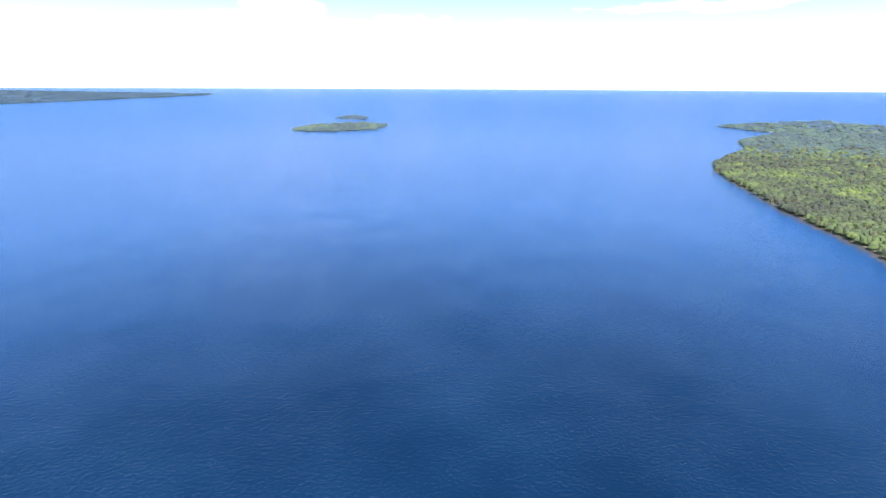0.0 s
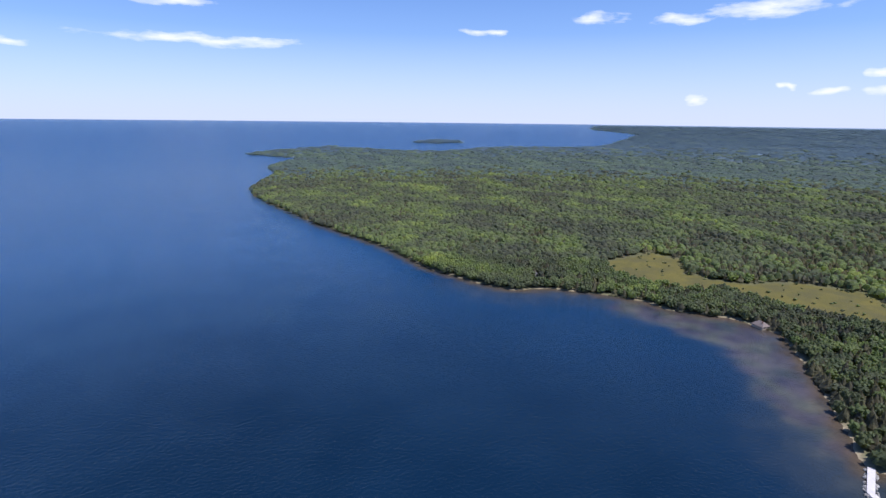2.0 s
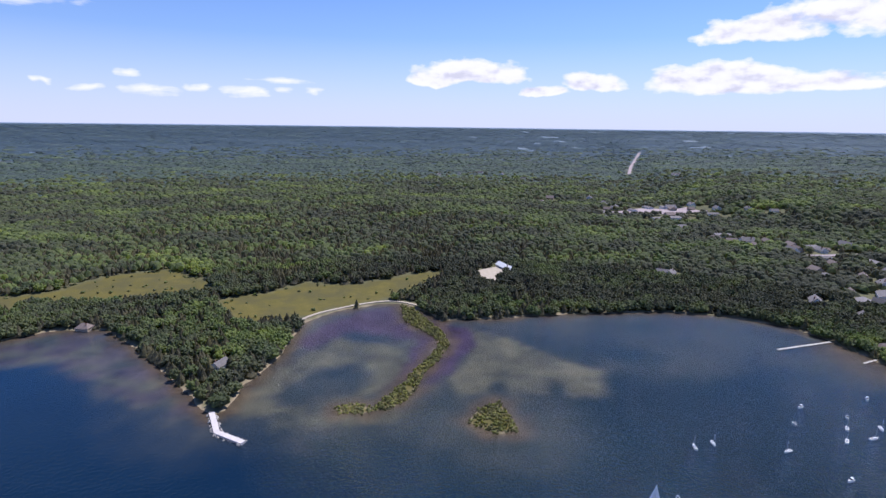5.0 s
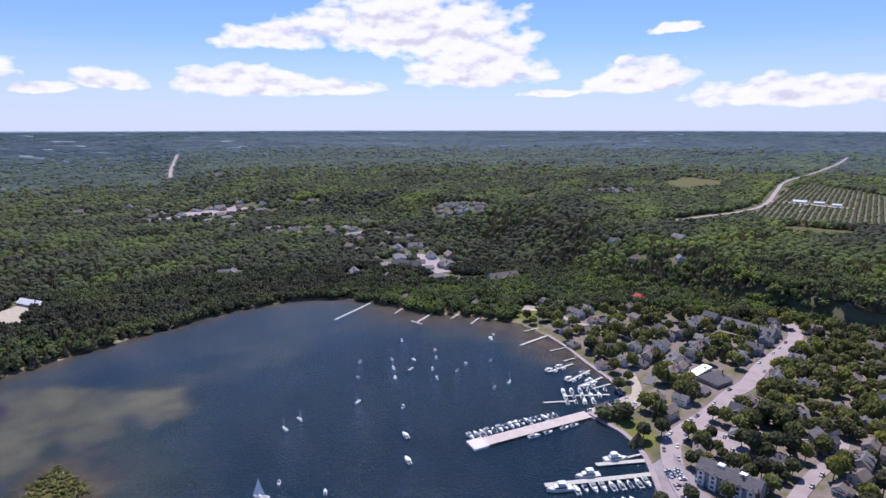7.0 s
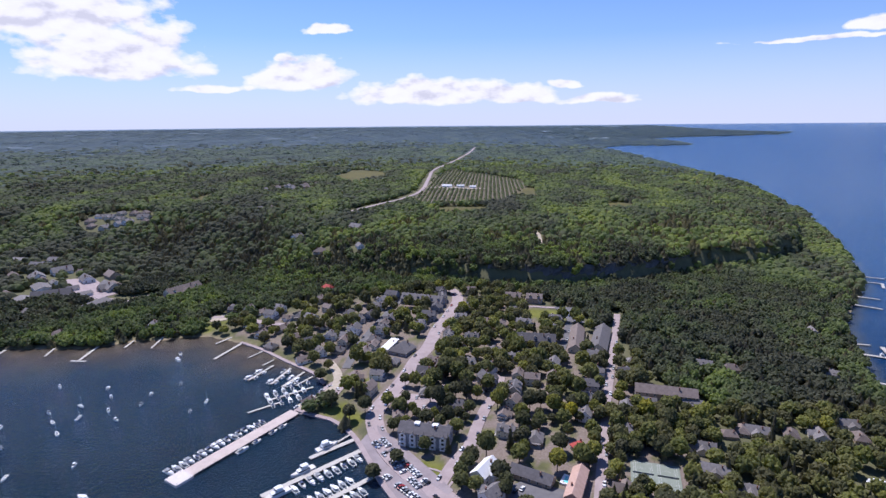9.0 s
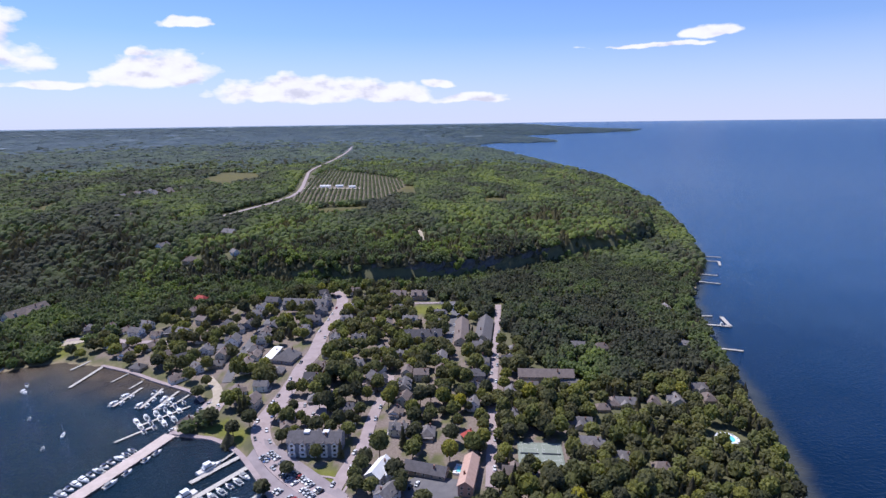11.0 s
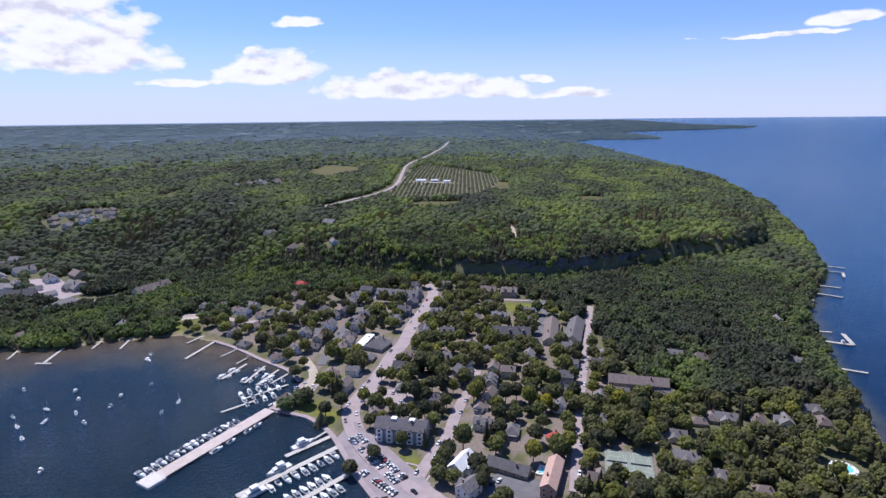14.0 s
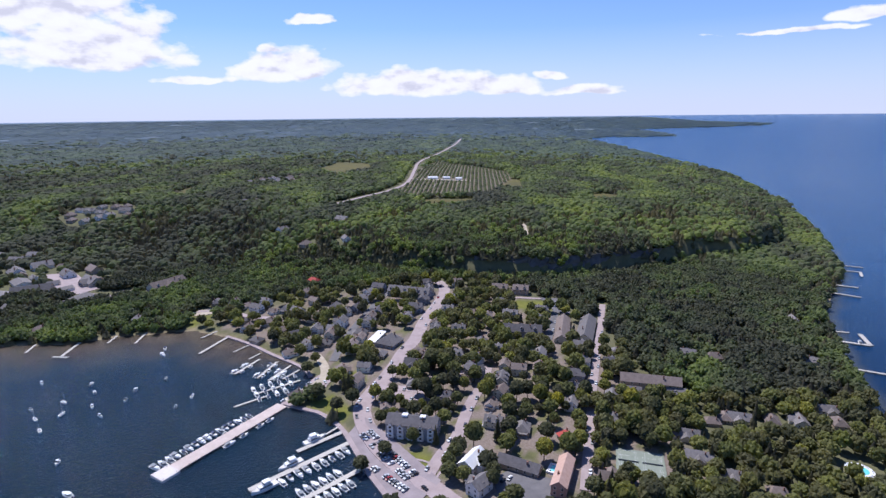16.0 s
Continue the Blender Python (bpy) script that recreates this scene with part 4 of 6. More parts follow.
def wood(name, r0, r1, gap, leaf, needle, seed, size, leaves=LEAF, firs=NEEDLE, low=1.0, fade=(0.0, 0.0, 9000.0, 9000.0)):
    x, y = ring_points(r0, r1, gap, seed)
    s = shore(x, y)
    ok = (s > 1.5) & ~open_ground(x, y)
    r = np.hypot(x, y)
    ok &= np.random.RandomState(seed + 7).rand(len(x)) < np.minimum(steps(fade[0] - 1, fade[1], r), steps(fade[3] + 1, fade[2], r))
    x, y, s = x[ok], y[ok], s[ok]
    z = height(x, y, s)
    rng = np.random.RandomState(seed + 1)
    fir = rng.rand(len(x)) < conifer_share(x, y)
    g = gap(np.hypot(x, y))
    tint = np.clip(0.38 - 0.16 * steps(-280, -420, x) * steps(0, 150, y) * steps(1500, 900, np.hypot(x, y)) - 0.06 * steps(20, 90, x) * steps(700, 560, y) - 0.05 * steps(170, 60, np.hypot(x + 470, y + 170)) + 0.16 * steps(-350, -50, x) * steps(640, 800, y) + 0.42 * waves(x, y, 190.0, 62) + 0.20 * waves(x, y, 620.0, 64) + 0.20 * waves(x, y, 60.0, 63) + 0.34 * (rng.rand(len(x)) - 0.5), 0, 1)
    for kind, m, shapes, mat in (("deciduous", ~fir, leaf, leaves), ("conifer", fir, needle, firs)):
        n = int(m.sum())
        if not n:
            continue
        w = g[m] * size * (0.85 + 0.5 * rng.rand(n)) * (1.4 if kind == "deciduous" else 1.3)
        h = (8.6 + 3.4 * rng.rand(n)) if kind == "deciduous" else (8.8 + 3.4 * rng.rand(n))
        h = h * low
        ob = scatter(name, shapes, rng.randint(0, len(shapes), n), x[m], y[m], z[m] - 0.8, w, h, tint[m], mat, seed + 2)
        tagged(ob, "dense %s woodland in full summer leaf" % ("green broadleaf" if kind == "deciduous" else "dark green conifer"), "forest", kind="stuff")


wood("near_forest", 190, 760, lambda r: 7.0 + 0 * r, [clumped(13, k) for k in range(8)], [spire(4, 6, k) for k in range(5)], 100, 1.02)
wood("middle_forest", 760, 2300, lambda r: 7.4 + 3.6 * (r - 760) / 840, [domed(6, 20 + k) for k in range(10)], [spire(2, 5, 20 + k) for k in range(5)], 200, 0.98, fade=(0.0, 0.0, 1150.0, 2300.0))
# the two outer rings wear the foliage with painted haze
wood("far_forest", 1150, 3400, lambda r: 9.8 + 0.0068 * (r - 1150), [domed(5, 40 + k) for k in range(8)], [spire(1, 6, 40 + k) for k in range(4)], 300, 1.05, LEAF_FAR_HAZE, NEEDLE_FAR_HAZE, 0.62, (1150.0, 2300.0, 2200.0, 3400.0))
wood("distant_forest", 2200, 4700, lambda r: 12.2 * r / 1600, [domed(5, 50 + k) for k in range(6)], [spire(1, 6, 50 + k) for k in range(4)], 350, 1.5, LEAF_RIM_HAZE, NEEDLE_RIM_HAZE, 0.25, (2200.0, 3400.0, 9000.0, 9000.0))

# ---- helpers for things ----
def part(name, bm, mat, parent=None, label=""):
    """Link a bmesh as one mesh object under a thing or a part."""
    me = bpy.data.meshes.new(name)
    bm.to_mesh(me)
    bm.free()
    me.materials.append(mat)
    ob = new(name, me)
    if parent is not None:
        ob.parent = parent
    if label:
        ob["label"] = label
    return ob


def empty(name, label, category, group=""):
    ob = new(name)
    ob.empty_display_size = 0.5
    return tagged(ob, label, category, group)


def box(bm, x0, y0, z0, x1, y1, z1, bevel=0.0):
    m = Matrix.LocRotScale(((x0 + x1) / 2, (y0 + y1) / 2, (z0 + z1) / 2), None, (abs(x1 - x0), abs(y1 - y0), abs(z1 - z0)))
    r = bmesh.ops.create_cube(bm, size=1.0, matrix=m)
    if bevel:
        bmesh.ops.bevel(bm, geom=list({e for v in r["verts"] for e in v.link_edges}), offset=bevel, segments=2, affect="EDGES")
    return bm


def rod(bm, p, q, r0, r1=None, sides=8):
    p, q = Vector(p), Vector(q)
    m = Matrix.Translation((p + q) / 2) @ (q - p).to_track_quat("Z", "Y").to_matrix().to_4x4()
    bmesh.ops.create_cone(bm, cap_ends=True, segments=sides, radius1=r0, radius2=r0 if r1 is None else r1, depth=(q - p).length, matrix=m)
    return bm


def solid(bm, rings, close=True):
    """Skin a row of rings that have the same count of points."""
    rows = [[bm.verts.new(p) for p in ring] for ring in rings]
    n = len(rows[0])
    for a, b in zip(rows, rows[1:]):
        for i in range(n):
            bm.faces.new((a[i], a[(i + 1) % n], b[(i + 1) % n], b[i]))
    if close:
        bm.faces.new(rows[0][::-1])
        bm.faces.new(rows[-1])
    bmesh.ops.recalc_face_normals(bm, faces=bm.faces)
    return bm


def gable_roof(bm, x0, y0, x1, y1, z, rise_, over=0.5, thick=0.22, hip=0.0):
    """A pitched roof with its ridge along y, as a slab with eaves."""
    a, b, c, d, m = x0 - over, x1 + over, y0 - over, y1 + over, (x0 + x1) / 2
    drop = rise_ * over / ((x1 - x0) / 2)
    lo = z - drop
    for s0, s1 in ((a, m), (b, m)):
        top = [(s0, c, lo + thick), (s1, c + hip, z + rise_ + thick), (s1, d - hip, z + rise_ + thick), (s0, d, lo + thick)]
        vs = [bm.verts.new(p) for p in top] + [bm.verts.new((p[0], p[1], p[2] - thick)) for p in top]
        for f in ((0, 1, 2, 3), (7, 6, 5, 4), (0, 4, 5, 1), (1, 5, 6, 2), (2, 6, 7, 3), (3, 7, 4, 0)):
            bm.faces.new([vs[i] for i in f])
    if hip:
        for e, k in ((c, c + hip), (d, d - hip)):
            vs = [bm.verts.new(p) for p in ((a, e, lo + thick), (b, e, lo + thick), (m, k, z + rise_ + thick))]
            bm.faces.new(vs)
    bmesh.ops.recalc_face_normals(bm, faces=bm.faces)
    return bm


def walls_mesh(bm, x0, y0, x1, y1, z, rise_, gable=True):
    """Walls on a low foundation, with gable tops."""
    base = [(x0, y0, -2.0), (x1, y0, -2.0), (x1, y1, -2.0), (x0, y1, -2.0)]
    vs = [bm.verts.new(p) for p in base] + [bm.verts.new((p[0], p[1], z)) for p in base]
    faces = [(0, 1, 5, 4), (1, 2, 6, 5), (2, 3, 7, 6), (3, 0, 4, 7), (4, 5, 6, 7)]
    for f in faces:
        bm.faces.new([vs[i] for i in f])
    if gable:
        m = (x0 + x1) / 2
        g = [bm.verts.new((m, y0, z + rise_)), bm.verts.new((m, y1, z + rise_))]
        bm.faces.new((vs[4], vs[5], g[0]))
        bm.faces.new((vs[6], vs[7], g[1]))
    bmesh.ops.recalc_face_normals(bm, faces=bm.faces)
    return bm


def window(parent, x, y, z, side, w=1.1, h=1.4):
    """A framed pane on a wall; side: the way it looks."""
    bm = bmesh.new()
    k = 1 if side in "en" else -1
    bars = ((-w / 2 - 0.12, -h / 2 - 0.12, w / 2 + 0.12, -h / 2, 0.08), (-w / 2 - 0.12, h / 2, w / 2 + 0.12, h / 2 + 0.14, 0.08), (-w / 2 - 0.12, -h / 2, -w / 2, h / 2, 0.08),
            (w / 2, -h / 2, w / 2 + 0.12, h / 2, 0.08), (-w / 2, -h / 2, w / 2, h / 2, 0.03))
    for a, b, c, d, t in bars:
        if side in "ew":
            box(bm, x, y + a, z + b, x + k * t, y + c, z + d)
        else:
            box(bm, x + a, y, z + b, x + c, y + k * t, z + d)
    bm.faces.ensure_lookup_table()
    for f in bm.faces[-6:]:
        f.material_index = 1
    part("window", bm, PAINT_WHITE, parent).data.materials.append(GLASS)


def house(label, w, l, storeys, wall, roof, wing=0.0, hip=0.0, porch=True, dormers=0, group="houses of the village", rise_=None, windows=True):
    """A timber house, ridge along y, standing at its own origin."""
    h = 2.9 * storeys
    rise_ = rise_ or w * 0.36
    ob = empty("house", label, "house", group)
    part("wall", walls_mesh(bmesh.new(), -w / 2, -l / 2, w / 2, l / 2, h, rise_, hip == 0), WALLS[wall], ob)
    part("roof", gable_roof(bmesh.new(), -w / 2, -l / 2, w / 2, l / 2, h, rise_, hip=hip), ROOFS[roof], ob)
    if wing:
        part("wing_wall", walls_mesh(bmesh.new(), -wing / 2, -w * 0.3, wing / 2, w / 2 + 3.0, h * 0.9, wing * 0.34), WALLS[wall], ob).rotation_euler.z = -math.pi / 2
        part("wing_roof", gable_roof(bmesh.new(), -wing / 2, -w * 0.3, wing / 2, w / 2 + 3.0, h * 0.9, wing * 0.34), ROOFS[roof], ob).rotation_euler.z = -math.pi / 2
    if windows:
        for s in range(storeys):
            for k in range(max(2, int(l / 4.6)) if windows is True else 1):
                y = -l / 2 + (k + 0.5) * l / (max(2, int(l / 4.6)) if windows is True else 3)
                if not (wing and abs(y) < wing / 2):
                    window(ob, w / 2, y, 1.6 + 2.9 * s, "e")
                window(ob, -w / 2, y, 1.6 + 2.9 * s, "w")
            for k in (-1, 1):
                window(ob, k * w * 0.24, -l / 2, 1.6 + 2.9 * s, "s")
                window(ob, k * w * 0.24, l / 2, 1.6 + 2.9 * s, "n")
    if windows is False:
        return ob
    d = part("door", box(bmesh.new(), -0.5, -l / 2 - 0.06, 0, 0.5, -l / 2, 2.1), DOOR_WOOD, ob)
    part("handle", box(bmesh.new(), 0.34, -l / 2 - 0.13, 1.0, 0.42, -l / 2 - 0.06, 1.12), ALLOY, d)
    part("chimney", box(bmesh.new(), w * 0.14, l * 0.2, h, w * 0.14 + 0.9, l * 0.2 + 0.9, h + rise_ + 0.9, 0.06), BRICK, ob)
    if porch:
        bm = box(bmesh.new(), -w * 0.4, -l / 2 - 2.2, 2.45, w * 0.4, -l / 2 - 0.05, 2.62)
        part("porch_roof", bm, ROOFS[roof], ob)
        for k in (-1, 1):
            part("porch_post", rod(bmesh.new(), (k * w * 0.36, -l / 2 - 2.0, -1.0), (k * w * 0.36, -l / 2 - 2.0, 2.45), 0.09), PAINT_WHITE, ob)
        part("porch_floor", box(bmesh.new(), -w * 0.4, -l / 2 - 2.2, -1.0, w * 0.4, -l / 2 - 0.05, 0.2), PLANK, ob)
    for k in range(dormers):
        y = -l / 2 + (k + 0.5) * l / dormers
        for s in (-1, 1):
            bm = bmesh.new()
            walls_mesh(bm, -1.1, -1.6, 1.1, 1.6, 1.5, 0.8)
            dm = part("dormer", bm, WALLS[wall], ob)
            dm.location, dm.rotation_euler.z = (s * w * 0.27, y, h + rise_ * 0.28), s * math.pi / 2
            rf = part("dormer_roof", gable_roof(bmesh.new(), -1.1, -1.6, 1.1, 1.6, 1.5, 0.8, 0.25), ROOFS[roof], dm)
            window(dm, 0.0, -1.6, 0.8, "s", 1.0, 1.0)
    return ob


def street_turn(x, y):
    """The heading of the street nearest to a place, in degrees."""
    best = (1e9, 0.0)
    for line, _, _ in STREETS:
        for (ax, ay), (bx, by) in zip(line, line[1:]):
            dx, dy = bx - ax, by - ay
            k = min(1.0, max(0.0, ((x - ax) * dx + (y - ay) * dy) / (dx * dx + dy * dy)))
            d = math.hypot(x - ax - k * dx, y - ay - k * dy)
            if d < best[0]:
                best = (d, math.degrees(math.atan2(dy, dx)) - 90)
    return best[1]


def place_on(ob, x, y, turn, lift=0.0):
    ob.matrix_basis = pose(x, y, ground_at(x, y) + lift, 0, 0, turn)


# ---- paved ground ----
def smooth_line(pts, cuts=6):
    out = []
    for i in range(len(pts) - 1):
        p0, p1, p2, p3 = (Vector(pts[max(0, i - 1)]), Vector(pts[i]), Vector(pts[i + 1]), Vector(pts[min(len(pts) - 1, i + 2)]))
        for k in range(cuts):
            t = k / cuts
            out.append(0.5 * (2 * p1 + (p2 - p0) * t + (2 * p0 - 5 * p1 + 4 * p2 - p3) * t * t + (3 * p1 - p0 - 3 * p2 + p3) * t**3))
    out.append(Vector(pts[-1]))
    return out


def ribbon(name, pts, width, mat, lift, label, category="road"):
    line = smooth_line(pts, 8)
    bm = bmesh.new()
    rings = []
    for i, p in enumerate(line):
        d = (line[min(len(line) - 1, i + 1)] - line[max(0, i - 1)]).normalized()
        n = Vector((-d.y, d.x))
        row = []
        for s in (-0.5, -0.25, 0.0, 0.25, 0.5):
            q = p + n * width * s
            row.append((q.x, q.y))
        zs = height(np.array([q[0] for q in row]), np.array([q[1] for q in row]))
        z = float(zs.max()) + lift
        rings.append([(row[0][0], row[0][1], z - 1.5), (row[0][0], row[0][1], z), (row[2][0], row[2][1], z + 0.06), (row[4][0], row[4][1], z), (row[4][0], row[4][1], z - 1.5)])
    ob = part(name, solid(bm, rings), mat)
    return tagged(ob, label, category, kind="structure")


for number, (line, width, kind) in enumerate(STREETS):
    ribbon("road", line, width, PAVING[kind], 0.35 if number not in (0, 10, 11, 15, 16) else 0.9, {"concrete": "pale grey worn road", "asphalt": "dark grey asphalt street", "gravel": "pale gravel lane"}[kind])


def patch(name, poly, mat, lift, label, category):
    """A paved lot that lies on the ground, with edges of its own."""
    bm = bmesh.new()
    f = bm.faces.new([bm.verts.new((x, y, 0)) for x, y in poly])
    if f.normal.z < 0:
        f.normal_flip()
    bmesh.ops.triangulate(bm, faces=bm.faces[:])
    for _ in range(3):
        bmesh.ops.subdivide_edges(bm, edges=[e for e in bm.edges if e.calc_length() > 6.0], cuts=1, use_grid_fill=True)
    bmesh.ops.triangulate(bm, faces=bm.faces[:])
    vs = list(bm.verts)
    zs = height(np.array([v.co.x for v in vs]), np.array([v.co.y for v in vs]))
    for v, z in zip(vs, zs):
        v.co.z = float(z) + lift
    bmesh.ops.recalc_face_normals(bm, faces=bm.faces)
    if sum(q.normal.z for q in bm.faces) < 0:
        bmesh.ops.reverse_faces(bm, faces=bm.faces[:])
    edge = [e for e in bm.edges if len(e.link_faces) == 1]
    r = bmesh.ops.extrude_edge_only(bm, edges=edge)
    for v in r["geom"]:
        if isinstance(v, bmesh.types.BMVert):
            v.co.z -= 1.2
    return tagged(part(name, bm, mat), label, category, kind="structure")


for poly, kind in LOTS:
    patch("pavement", poly, PAVING[kind], 0.42, "open %s parking lot beside buildings" % {"concrete": "pale concrete", "worn": "worn grey", "asphalt": "grey asphalt", "gravel": "pale gravel"}[kind], "parking lot")

for pts in ([(-40, 300), (-22, 276), (-8, 262)], [(-8, 262), (-2, 276), (2, 296)], [(-18, 284), (-10, 280), (-6, 272)]):
    ribbon("path", pts, 1.5, CONCRETE, 0.30, "narrow pale concrete garden path", "path")

# ---- houses ----
HOUSE_KINDS = [
    house("white clapboard house with a grey shingle roof and porch", 9.5, 13.0, 2, "white", "grey", wing=6.5),
    house("cream timber house with a brown shingle roof", 9.0, 12.0, 2, "cream", "brown"),
    house("grey-blue timber house with a dark gabled roof", 10.0, 14.0, 2, "grey_blue", "dark", wing=7.0),
    house("tan cottage with a hipped grey shingle roof", 10.0, 12.0, 1, "tan", "grey", hip=4.0),
    house("low white cottage with a pale brown roof", 8.5, 13.0, 1, "white", "brown", wing=6.0),
    house("cream house with dormers in a dark grey roof", 9.5, 14.0, 2, "cream", "grey", dormers=2),
]
PLAIN_KINDS = [
    house("white cottage with a pale grey roof among trees", 10.0, 15.0, 1, "white", "grey", windows=1, porch=False),
    house("tan cottage with a brown hipped roof among trees", 11.0, 14.0, 1, "tan", "brown", hip=4.5, windows=1, porch=False),
    house("long cream house with a grey roof among trees", 11.0, 19.0, 1, "cream", "grey", wing=8.0, windows=1, porch=False),
]
PLAIN_KINDS.append(house("white roadside building with a pale low roof", 13.0, 22.0, 1, "white", "grey", windows=False, porch=False, rise_=2.0))
PLAIN_KINDS.append(house("tan roadside house with a brown roof", 11.0, 15.0, 1, "tan", "brown", windows=False, porch=False))
HOUSE_KINDS = HOUSE_KINDS + PLAIN_KINDS
RED_HOUSE = house("small house with a bright red shingle roof among trees", 8.0, 9.0, 1, "cream", "red", hip=3.0, porch=False)
place_on(RED_HOUSE, 72, 298, 20)
HILL_HOUSE = house("house with a dark red shingle roof on the wooded hillside", 9.0, 12.0, 2, "tan", "red", hip=3.0, porch=False)
place_on(HILL_HOUSE, -151, 616, 60)
used = [False] * len(HOUSE_KINDS)
rng_house = random.Random(11)


def settle(spots, kinds, group, scale=(0.76, 1.0), turn=None):
    for x, y in spots:
        if (x, y) in ((72, 298), (-151, 616)):
            continue
        k = rng_house.choice(kinds)
        a = (street_turn(x, y) if turn is None else turn) + rng_house.choice((0, 90, 180, 270)) + rng_house.uniform(-6, 6)
        s = rng_house.uniform(*scale)
        m = pose(x, y, ground_at(x, y) + 0.25, 0, 0, a) @ Matrix.Scale(s, 4)
        if used[k]:
            HOUSE_KINDS[k].scale, keep = (1, 1, 1), tuple(HOUSE_KINDS[k].scale)
            ob = copy_thing(HOUSE_KINDS[k], m)
            HOUSE_KINDS[k].scale = keep
        else:
            ob, used[k] = HOUSE_KINDS[k], True
            ob.matrix_basis = m
        ob["group"] = group


settle(HARBOUR_HOUSES, [0, 1, 2, 3, 4, 5, 0], "houses by the harbour")
settle(UPLAND_HOUSES, [0, 1, 2, 3, 5], "houses by the harbour")
infill = []
for line, width, _ in (STREETS[1], STREETS[3], STREETS[5], STREETS[6], STREETS[7], STREETS[2], STREETS[4], STREETS[14]):
    pts = smooth_line(line, 8)
    for i in range(1, len(pts) - 1):
        q = (pts[i + 1] - pts[i]).normalized()
        for side in (-1, 1):
            p = pts[i] + Vector((-q.y, q.x)) * side * (width / 2 + 10.0)
            x, y = np.array([p.x]), np.array([p.y])
            if inner(VILLAGE, x, y)[0] > 8 and clear_of_plan(x, y, 4.5)[0] and shore(x, y)[0] > 14 and all(math.hypot(p.x - u, p.y - v) > 25 for u, v in infill) and along(list(LODGE), x, y)[0] > 30 and rng_house.random() < 0.85:
                infill.append((round(p.x), round(p.y)))
HOUSE_SPOTS.extend(infill)
settle(infill, [0, 1, 2, 3, 4, 5], "houses by the harbour")
settle(WOOD_HOUSES, [7, 8, 8], "cottages in the woods", (0.66, 0.82))
settle(SHORE_HOUSES, [6, 7], "houses along the bay")
settle(PLATEAU_HOUSES, [6, 7, 8], "houses on the plateau", (0.85, 1.2))
settle(ROADSIDE, [9, 10], "buildings along the far road", (0.8, 1.4))
settle(TOWN_HOUSES, [6, 6, 8], "houses of the far town", (1.0, 1.6))


def long_house(ends, name, label, w, storeys, wall, roof, **more):
    (ax, ay), (bx, by) = ends
    l = math.hypot(bx - ax, by - ay)
    ob = house(label, w, l, storeys, wall, roof, **more)
    ob.name = name
    ob["category"] = "building"
    del ob["group"]
    place_on(ob, (ax + bx) / 2, (ay + by) / 2, math.degrees(math.atan2(by - ay, bx - ax)) - 90, 0.25)
    return ob


lodge = long_house(LODGE, "lodge", "three-storey white harbour lodge with a dark roof and gables", 13.0, 3, "grey_blue", "dark", porch=False, rise_=3.6, windows=True)
LODGE_L = math.hypot(LODGE[1][0] - LODGE[0][0], LODGE[1][1] - LODGE[0][1])
for k in range(5):
    y = -LODGE_L / 2 + (k + 0.5) * LODGE_L / 5
    for s in (-1, 1):
        g = part("gable", walls_mesh(bmesh.new(), -1.9, -2.0, 1.9, 2.4, 7.4, 1.6), WALLS["white"], lodge)
        g.location, g.rotation_euler.z = (s * 5.6, y, 0.6), s * math.pi / 2
        part("gable_roof", gable_roof(bmesh.new(), -1.9, -2.0, 1.9, 2.4, 7.4, 1.6, 0.3), ROOFS["dark"], g)
        for z in (1.2, 4.0, 6.6):
            window(g, 0.0, -2.0, z, "s", 1.6, 1.6)
        bal = box(bmesh.new(), -2.0, -3.1, 2.3, 2.0, -2.0, 2.5)
        for q in range(9):
            rod(bal, (-2.0 + q * 0.5, -3.05, 2.5), (-2.0 + q * 0.5, -3.05, 3.4), 0.04, sides=5)
        box(bal, -2.05, -3.1, 3.4, 2.05, -3.0, 3.5)
        part("balcony", bal, PAINT_WHITE, g)
for k in (-0.16, 0.2):
    part("roof_panel", box(bmesh.new(), -1.7, LODGE_L * k - 1.8, 11.3, 1.7, LODGE_L * k + 1.8, 12.75, 0.1), ROOFS["white"], lodge, "white flat roof top")
long_house(INN, "inn", "long grey-blue inn with dormers on the hillside", 13.0, 2, "grey_blue", "grey", dormers=6)
long_house(MOTEL, "motel", "long low motel with a grey-brown roof in the woods", 11.0, 2, "tan", "brown", porch=False)
long_house(MOTEL_WING, "motel_wing", "low motel wing with a grey roof", 10.0, 1, "tan", "grey", porch=False)
long_house(POOL_WING, "motel", "long dark-roofed motel beside a pool", 9.0, 1, "tan", "dark", porch=False)
long_house(ROSE_WING, "motel", "rose-coloured motel with white balconies and a pink roof", 8.0, 2, "rose", "rose", porch=False)
long_house(ROW_A, "row_house", "long dark-roofed row of guest rooms", 13.0, 2, "grey_blue", "dark", dormers=3)
long_house(ROW_B, "row_house", "long grey-roofed row of guest rooms", 12.0, 1, "cream", "brown", porch=False)
long_house(ROW_C, "row_house", "long pale grey-roofed row of guest rooms", 14.0, 1, "cream", "grey", porch=False)
long_house(CINEMA, "hall", "broad hall with a hipped dark grey roof", 17.0, 1, "grey_blue", "grey", porch=False, hip=6.0)
long_house(CONDO_A, "guest_house", "brown two-storey guest house with balconies", 11.0, 2, "tan", "brown", dormers=2)
long_house(CONDO_B, "guest_house", "brown two-storey guest house with balconies", 11.0, 2, "tan", "brown", dormers=2)
long_house(SCHOOL, "school", "long low building with a dark blue-grey roof", 20.0, 1, "tan", "dark", porch=False)
